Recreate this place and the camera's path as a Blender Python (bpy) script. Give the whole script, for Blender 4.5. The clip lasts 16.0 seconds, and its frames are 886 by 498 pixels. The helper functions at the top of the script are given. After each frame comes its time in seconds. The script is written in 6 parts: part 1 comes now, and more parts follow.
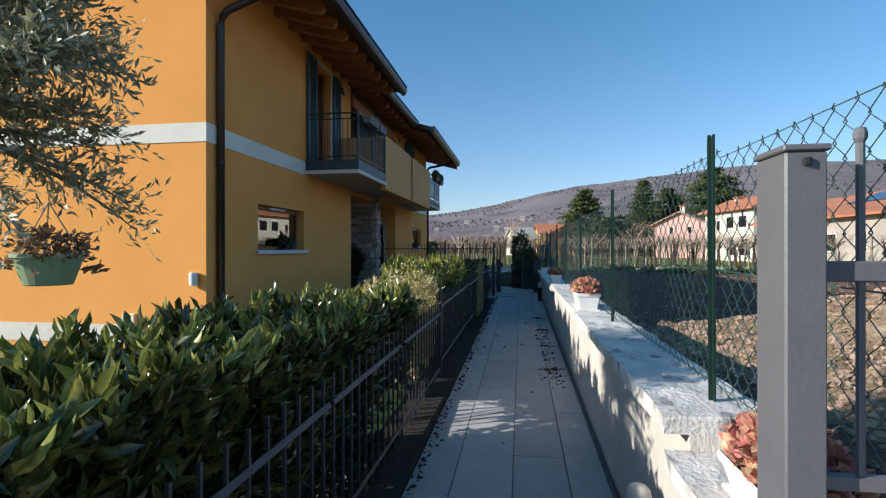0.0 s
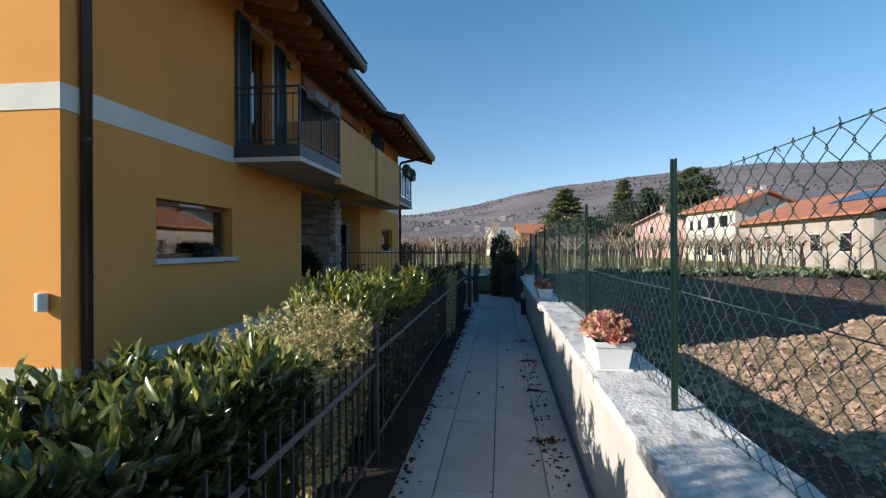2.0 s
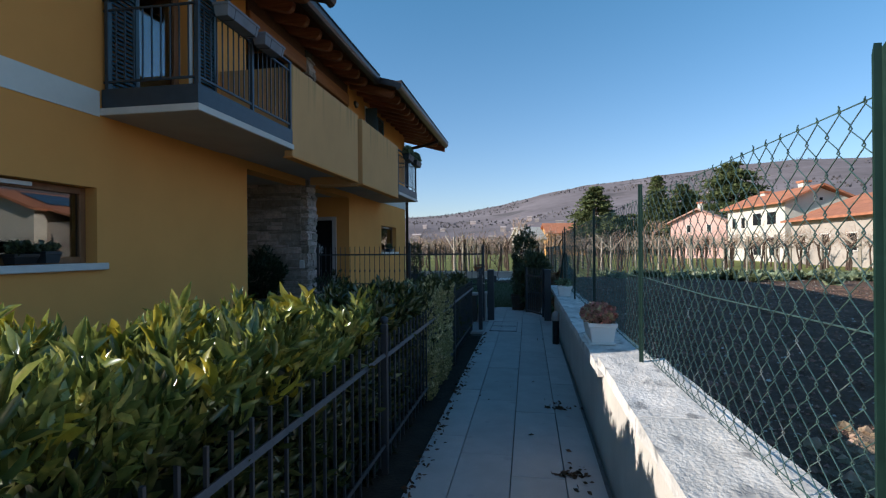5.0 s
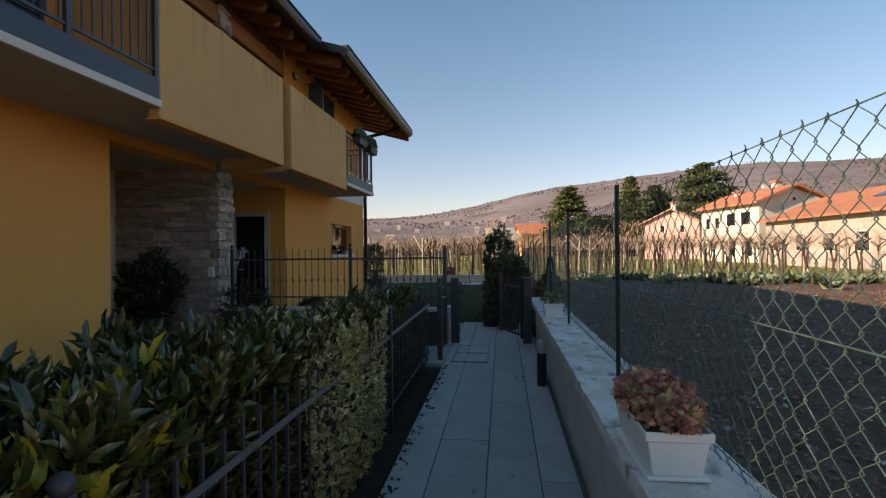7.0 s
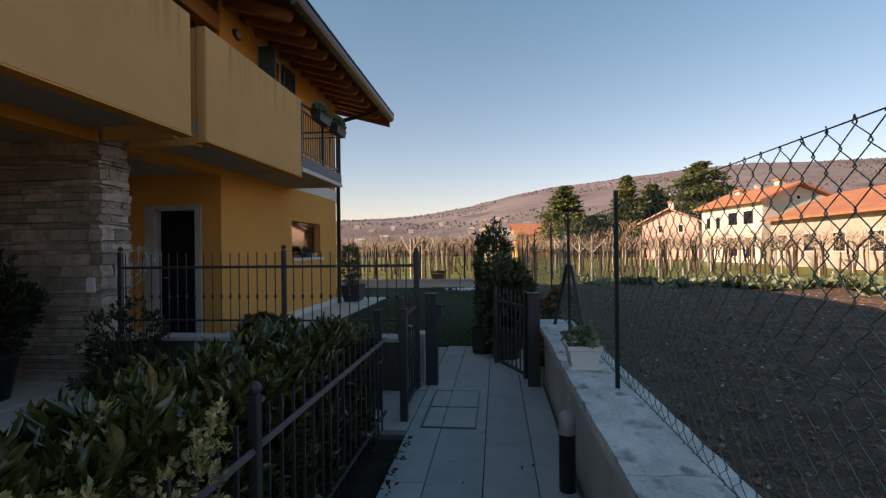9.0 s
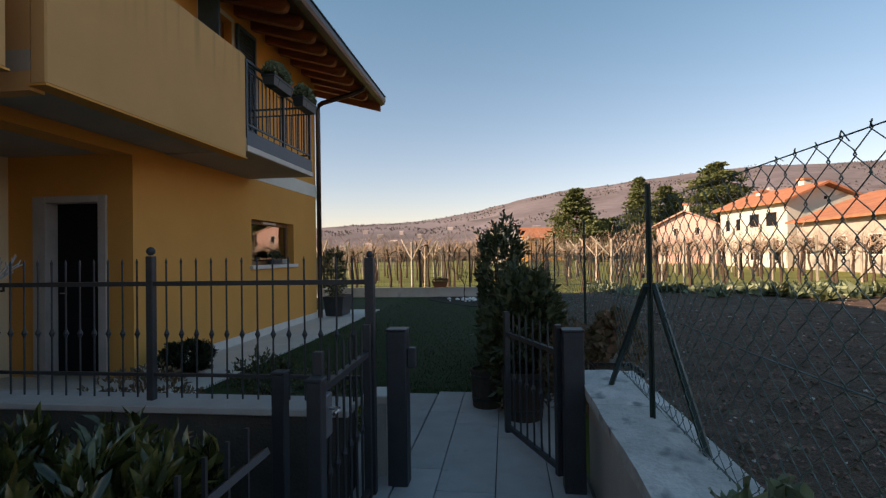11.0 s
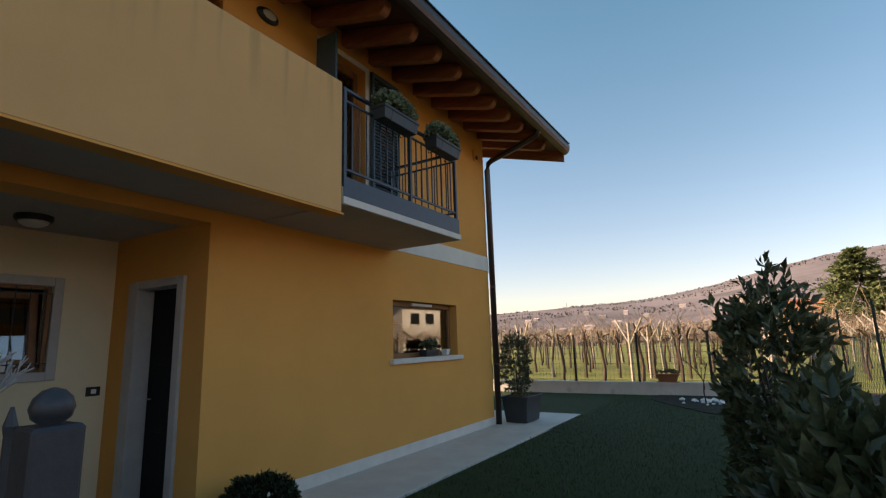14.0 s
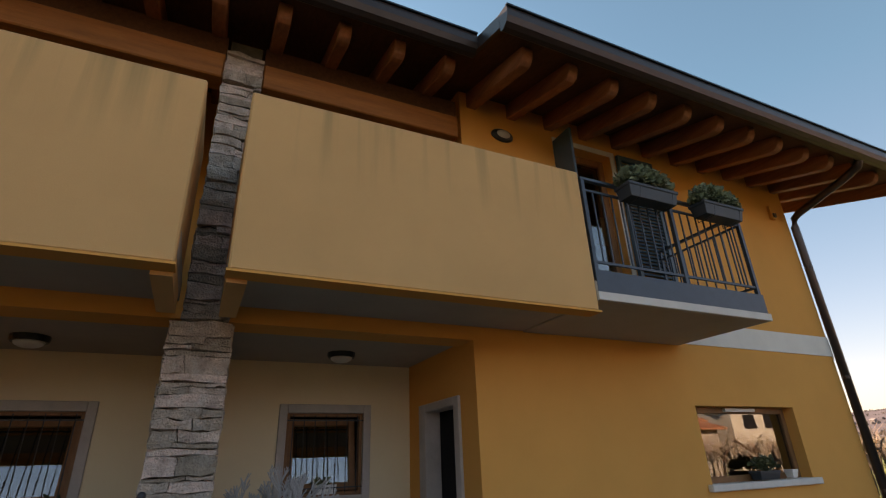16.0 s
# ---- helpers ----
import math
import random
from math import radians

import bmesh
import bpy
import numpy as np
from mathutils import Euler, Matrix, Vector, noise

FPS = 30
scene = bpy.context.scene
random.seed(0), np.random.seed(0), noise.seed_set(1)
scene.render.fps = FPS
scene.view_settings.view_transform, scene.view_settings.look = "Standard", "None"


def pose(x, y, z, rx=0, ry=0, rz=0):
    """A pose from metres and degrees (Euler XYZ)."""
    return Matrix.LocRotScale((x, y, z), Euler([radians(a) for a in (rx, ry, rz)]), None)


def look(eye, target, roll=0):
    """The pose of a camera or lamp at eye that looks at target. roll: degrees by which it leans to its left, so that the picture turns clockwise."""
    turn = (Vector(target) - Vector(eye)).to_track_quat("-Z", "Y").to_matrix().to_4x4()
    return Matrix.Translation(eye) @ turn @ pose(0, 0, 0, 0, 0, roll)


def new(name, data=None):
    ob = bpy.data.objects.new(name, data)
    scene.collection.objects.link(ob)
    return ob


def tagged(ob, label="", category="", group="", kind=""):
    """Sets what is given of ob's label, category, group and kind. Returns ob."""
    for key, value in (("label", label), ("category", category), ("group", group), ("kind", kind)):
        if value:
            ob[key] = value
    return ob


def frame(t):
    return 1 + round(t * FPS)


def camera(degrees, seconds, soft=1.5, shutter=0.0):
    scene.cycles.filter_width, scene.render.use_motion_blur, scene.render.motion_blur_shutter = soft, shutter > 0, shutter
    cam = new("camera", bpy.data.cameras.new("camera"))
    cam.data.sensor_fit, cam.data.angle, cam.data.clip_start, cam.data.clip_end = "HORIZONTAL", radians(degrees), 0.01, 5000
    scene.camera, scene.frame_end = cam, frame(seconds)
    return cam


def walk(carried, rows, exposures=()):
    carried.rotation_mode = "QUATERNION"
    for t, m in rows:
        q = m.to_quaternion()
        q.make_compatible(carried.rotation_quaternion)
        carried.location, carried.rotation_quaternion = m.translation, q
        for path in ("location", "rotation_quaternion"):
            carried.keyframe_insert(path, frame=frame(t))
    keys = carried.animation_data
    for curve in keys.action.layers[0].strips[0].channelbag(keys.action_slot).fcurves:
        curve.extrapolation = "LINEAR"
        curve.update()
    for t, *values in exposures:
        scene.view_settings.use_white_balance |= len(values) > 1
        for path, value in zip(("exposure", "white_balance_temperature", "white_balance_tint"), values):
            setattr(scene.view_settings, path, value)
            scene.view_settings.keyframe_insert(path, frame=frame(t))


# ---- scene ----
cam = camera(82.6, 16.0, soft=1.25)
METRES, EYE, TILT, LEAN, TURN = 14.6, 1.4, 0.0, 0.0, 8.8
ROWS = [
    (0.0, 0.0, 0.0, 0.0, -0.0, -0.03, 0.06),
    (0.5, 0.0041, 0.0312, 0.0002, -1.99, -0.04, 0.16),
    (1.0, 0.0085, 0.0648, 0.0033, -2.41, -0.01, 0.18),
    (1.5, 0.0127, 0.0943, 0.0062, -2.3, -0.02, 0.2),
    (2.0, 0.02, 0.1266, 0.0064, -2.18, -0.04, 0.22),
    (2.5, 0.0261, 0.1592, 0.007, -1.96, -0.03, 0.23),
    (3.0, 0.0307, 0.1926, 0.0073, -1.46, -0.01, 0.29),
    (3.5, 0.0378, 0.2254, 0.0069, -0.62, 0.02, 0.34),
    (4.0, 0.0436, 0.2627, 0.0061, 0.71, 0.01, 0.37),
    (6.5, 0.0761, 0.4456, 0.0059, 0.65, 0.14, 0.62),
    (7.0, 0.0786, 0.4815, 0.0076, -2.11, 0.14, 0.6),
    (7.5, 0.0837, 0.5168, 0.0078, -3.04, 0.13, 0.64),
    (8.0, 0.0878, 0.5543, 0.008, -2.99, 0.14, 0.64),
    (8.5, 0.0923, 0.5867, 0.0091, -2.86, 0.17, 0.65),
    (9.0, 0.1003, 0.6268, 0.0099, -2.74, 0.19, 0.69),
    (11.5, 0.1259, 0.8065, 0.0103, -0.83, 1.21, 1.04),
    (12.0, 0.13, 0.839, 0.0122, 2.36, 4.95, 1.35),
    (12.5, 0.1359, 0.8655, 0.013, 5.58, 9.32, 1.62),
    (13.0, 0.142, 0.8947, 0.0139, 10.28, 11.2, 1.76),
    (13.5, 0.1413, 0.9231, 0.0142, 16.16, 10.65, 1.7),
    (14.0, 0.1417, 0.9505, 0.0148, 22.84, 10.57, 1.69),
    (14.5, 0.1405, 0.9688, 0.0165, 28.76, 11.21, 1.62),
    (15.0, 0.1373, 0.9808, 0.0194, 33.19, 14.67, 1.74),
    (15.5, 0.1389, 0.9831, 0.0215, 43.02, 19.61, 2.02),
    (16.0, 0.1406, 0.9845, 0.0213, 56.14, 23.19, 2.0),
]
walk(cam, [(t, pose(0, 0, EYE, TILT, LEAN, TURN) @ pose(METRES * x, METRES * y, METRES * z, 90 + pitch, roll, yaw)) for t, x, y, z, yaw, pitch, roll in ROWS],
     [(0.0, 0.42, 6150, 7), (1.0, 0.36, 6200, 8), (2.0, 0.40, 6350, 9), (3.0, 0.36, 6200, 9), (4.0, 0.36, 6150, 9), (6.5, 0.66, 7500, 17), (7.0, 0.68, 8800, 23), (9.0, 0.70, 9500, 26), (11.5, 0.76, 9300, 24), (12.0, 0.76, 9100, 21), (14.5, 1.08, 9500, 23), (15.5, 1.16, 9500, 23), (16.0, 1.28, 11000, 31)])

# ---- light ----
SUN = Vector((-1.0, -0.45, 0.46)).normalized()
world = bpy.data.worlds.new("sky")
scene.world = world
world.use_nodes = True
wn, wl = world.node_tree.nodes, world.node_tree.links
sky = wn.new("ShaderNodeTexSky")
sky.sky_type = "NISHITA"
sky.sun_disc = False
sky.sun_elevation = math.asin(SUN.z)
sky.sun_rotation = math.atan2(SUN.x, SUN.y)
sky.air_density, sky.dust_density, sky.ozone_density = 1.0, 0.3, 3.0
wn["Background"].inputs[1].default_value = 0.135
tint = wn.new("ShaderNodeMix")
tint.data_type, tint.blend_type = "RGBA", "MULTIPLY"
tint.inputs[0].default_value = 1.0
# deeper blue overhead, a faint warm haze low down
where, height, lift, shade = wn.new("ShaderNodeTexCoord"), wn.new("ShaderNodeSeparateXYZ"), wn.new("ShaderNodeMapRange"), wn.new("ShaderNodeMix")
lift.inputs["From Min"].default_value, lift.inputs["From Max"].default_value = 0.0, 0.55
shade.data_type = "RGBA"
shade.inputs[6].default_value, shade.inputs[7].default_value = (0.90, 0.79, 0.86, 1), (0.525, 0.94, 0.96, 1)
wl.new(where.outputs["Generated"], height.inputs[0]), wl.new(height.outputs[2], lift.inputs[0])
wl.new(lift.outputs[0], shade.inputs[0]), wl.new(shade.outputs[2], tint.inputs[7])
wl.new(sky.outputs[0], tint.inputs[6])
wl.new(tint.outputs[2], wn["Background"].inputs[0])
sun = new("sun", bpy.data.lights.new("sun", "SUN"))
sun.data.energy, sun.data.angle, sun.data.color = 5.0, radians(0.5), (1.0, 0.93, 0.81)
sun.matrix_world = look(SUN * 60, (0, 0, 0))


# ---- materials ----
def material(name, colour, rough=0.8, vary=0.25, scale=3.0, fine=60.0, bump=0.2, metal=0.0, other=None, spot=0.0, island=0.0, stretch=(1, 1, 1), spec=0.3, depth=0.01):
    """A surface with wear at two scales; other: a second colour in patches; island: change from piece to piece."""
    m = bpy.data.materials.new(name)
    m.use_nodes = True
    n, l = m.node_tree.nodes, m.node_tree.links
    b = n["Principled BSDF"]
    b.inputs["Roughness"].default_value, b.inputs["Metallic"].default_value = rough, metal
    b.inputs["Specular IOR Level"].default_value = spec
    co = n.new("ShaderNodeTexCoord")
    mp = n.new("ShaderNodeMapping")
    mp.inputs["Scale"].default_value = stretch
    l.new(co.outputs["Object"], mp.inputs[0])
    big, small = n.new("ShaderNodeTexNoise"), n.new("ShaderNodeTexNoise")
    big.inputs["Scale"].default_value, big.inputs["Detail"].default_value, big.inputs["Roughness"].default_value = scale, 6, 0.62
    small.inputs["Scale"].default_value, small.inputs["Detail"].default_value = fine, 4
    l.new(mp.outputs[0], big.inputs["Vector"]), l.new(mp.outputs[0], small.inputs["Vector"])
    dark = tuple(c * (1 - vary) for c in colour[:3])
    light = tuple(min(1, c * (1 + vary * 0.7)) for c in colour[:3])
    ramp = n.new("ShaderNodeValToRGB")
    ramp.color_ramp.elements[0].position, ramp.color_ramp.elements[1].position = 0.3, 0.72
    ramp.color_ramp.elements[0].color, ramp.color_ramp.elements[1].color = (*dark, 1), (*light, 1)
    l.new(big.outputs["Fac"], ramp.inputs[0])
    out = ramp.outputs[0]
    if other:
        mask = n.new("ShaderNodeTexNoise")
        mask.inputs["Scale"].default_value, mask.inputs["Detail"].default_value = scale * 1.7, 8
        l.new(mp.outputs[0], mask.inputs["Vector"])
        cut = n.new("ShaderNodeValToRGB")
        cut.color_ramp.elements[0].position, cut.color_ramp.elements[1].position = 0.62 - spot, 0.72 - spot * 0.7
        l.new(mask.outputs["Fac"], cut.inputs[0])
        mix = n.new("ShaderNodeMixRGB")
        mix.inputs[2].default_value = (*other, 1)
        l.new(cut.outputs[0], mix.inputs[0]), l.new(out, mix.inputs[1])
        out = mix.outputs[0]
    grain = n.new("ShaderNodeMixRGB")
    grain.blend_type = "OVERLAY"
    grain.inputs[0].default_value = min(0.8, vary * 0.9)
    l.new(out, grain.inputs[1]), l.new(small.outputs["Fac"], grain.inputs[2])
    out = grain.outputs[0]
    if island:
        geo, obj, add, hsv = n.new("ShaderNodeNewGeometry"), n.new("ShaderNodeObjectInfo"), n.new("ShaderNodeMath"), n.new("ShaderNodeHueSaturation")
        add.operation = "ADD"
        l.new(geo.outputs["Random Per Island"], add.inputs[0]), l.new(obj.outputs["Random"], add.inputs[1])
        wrap = n.new("ShaderNodeMath")
        wrap.operation = "FRACT"
        l.new(add.outputs[0], wrap.inputs[0])
        val = n.new("ShaderNodeMapRange")
        val.inputs["To Min"].default_value, val.inputs["To Max"].default_value = 1 - island, 1 + island
        l.new(wrap.outputs[0], val.inputs[0]), l.new(val.outputs[0], hsv.inputs["Value"])
        hue = n.new("ShaderNodeMapRange")
        hue.inputs["To Min"].default_value, hue.inputs["To Max"].default_value = 0.5 + 0.05 * island, 0.5 - 0.05 * island
        l.new(wrap.outputs[0], hue.inputs[0]), l.new(hue.outputs[0], hsv.inputs["Hue"])
        l.new(out, hsv.inputs["Color"])
        out = hsv.outputs[0]
    l.new(out, b.inputs["Base Color"])
    if bump:
        both = n.new("ShaderNodeMath")
        both.operation = "ADD"
        l.new(big.outputs["Fac"], both.inputs[0]), l.new(small.outputs["Fac"], both.inputs[1])
        bp = n.new("ShaderNodeBump")
        bp.inputs["Strength"].default_value, bp.inputs["Distance"].default_value = bump, depth
        l.new(both.outputs[0], bp.inputs["Height"]), l.new(bp.outputs[0], b.inputs["Normal"])
    return m


def leaf_material(name, colour, other=None, rough=0.4, vary=0.35, through_light=0.25, spec=0.5):
    m = material(name, colour, rough, 0.3, 9, 90, 0.0, other=other, spot=0.1, island=vary, spec=spec)
    n, l = m.node_tree.nodes, m.node_tree.links
    b, end = n["Principled BSDF"], n["Material Output"]
    tr, mix = n.new("ShaderNodeBsdfTranslucent"), n.new("ShaderNodeMixShader")
    l.new(b.inputs["Base Color"].links[0].from_socket, tr.inputs[0])
    mix.inputs[0].default_value = through_light
    l.new(b.outputs[0], mix.inputs[1]), l.new(tr.outputs[0], mix.inputs[2]), l.new(mix.outputs[0], end.inputs[0])
    return m


def glass_material(name, tint=(0.55, 0.6, 0.62)):
    m = bpy.data.materials.new(name)
    m.use_nodes = True
    b = m.node_tree.nodes["Principled BSDF"]
    b.inputs["Base Color"].default_value = (*tint, 1)
    b.inputs["Roughness"].default_value, b.inputs["IOR"].default_value, b.inputs["Specular IOR Level"].default_value = 0.0, 2.0, 0.6
    b.inputs["Transmission Weight"].default_value = 1.0
    return m


OCHRE = (0.77, 0.340, 0.098)
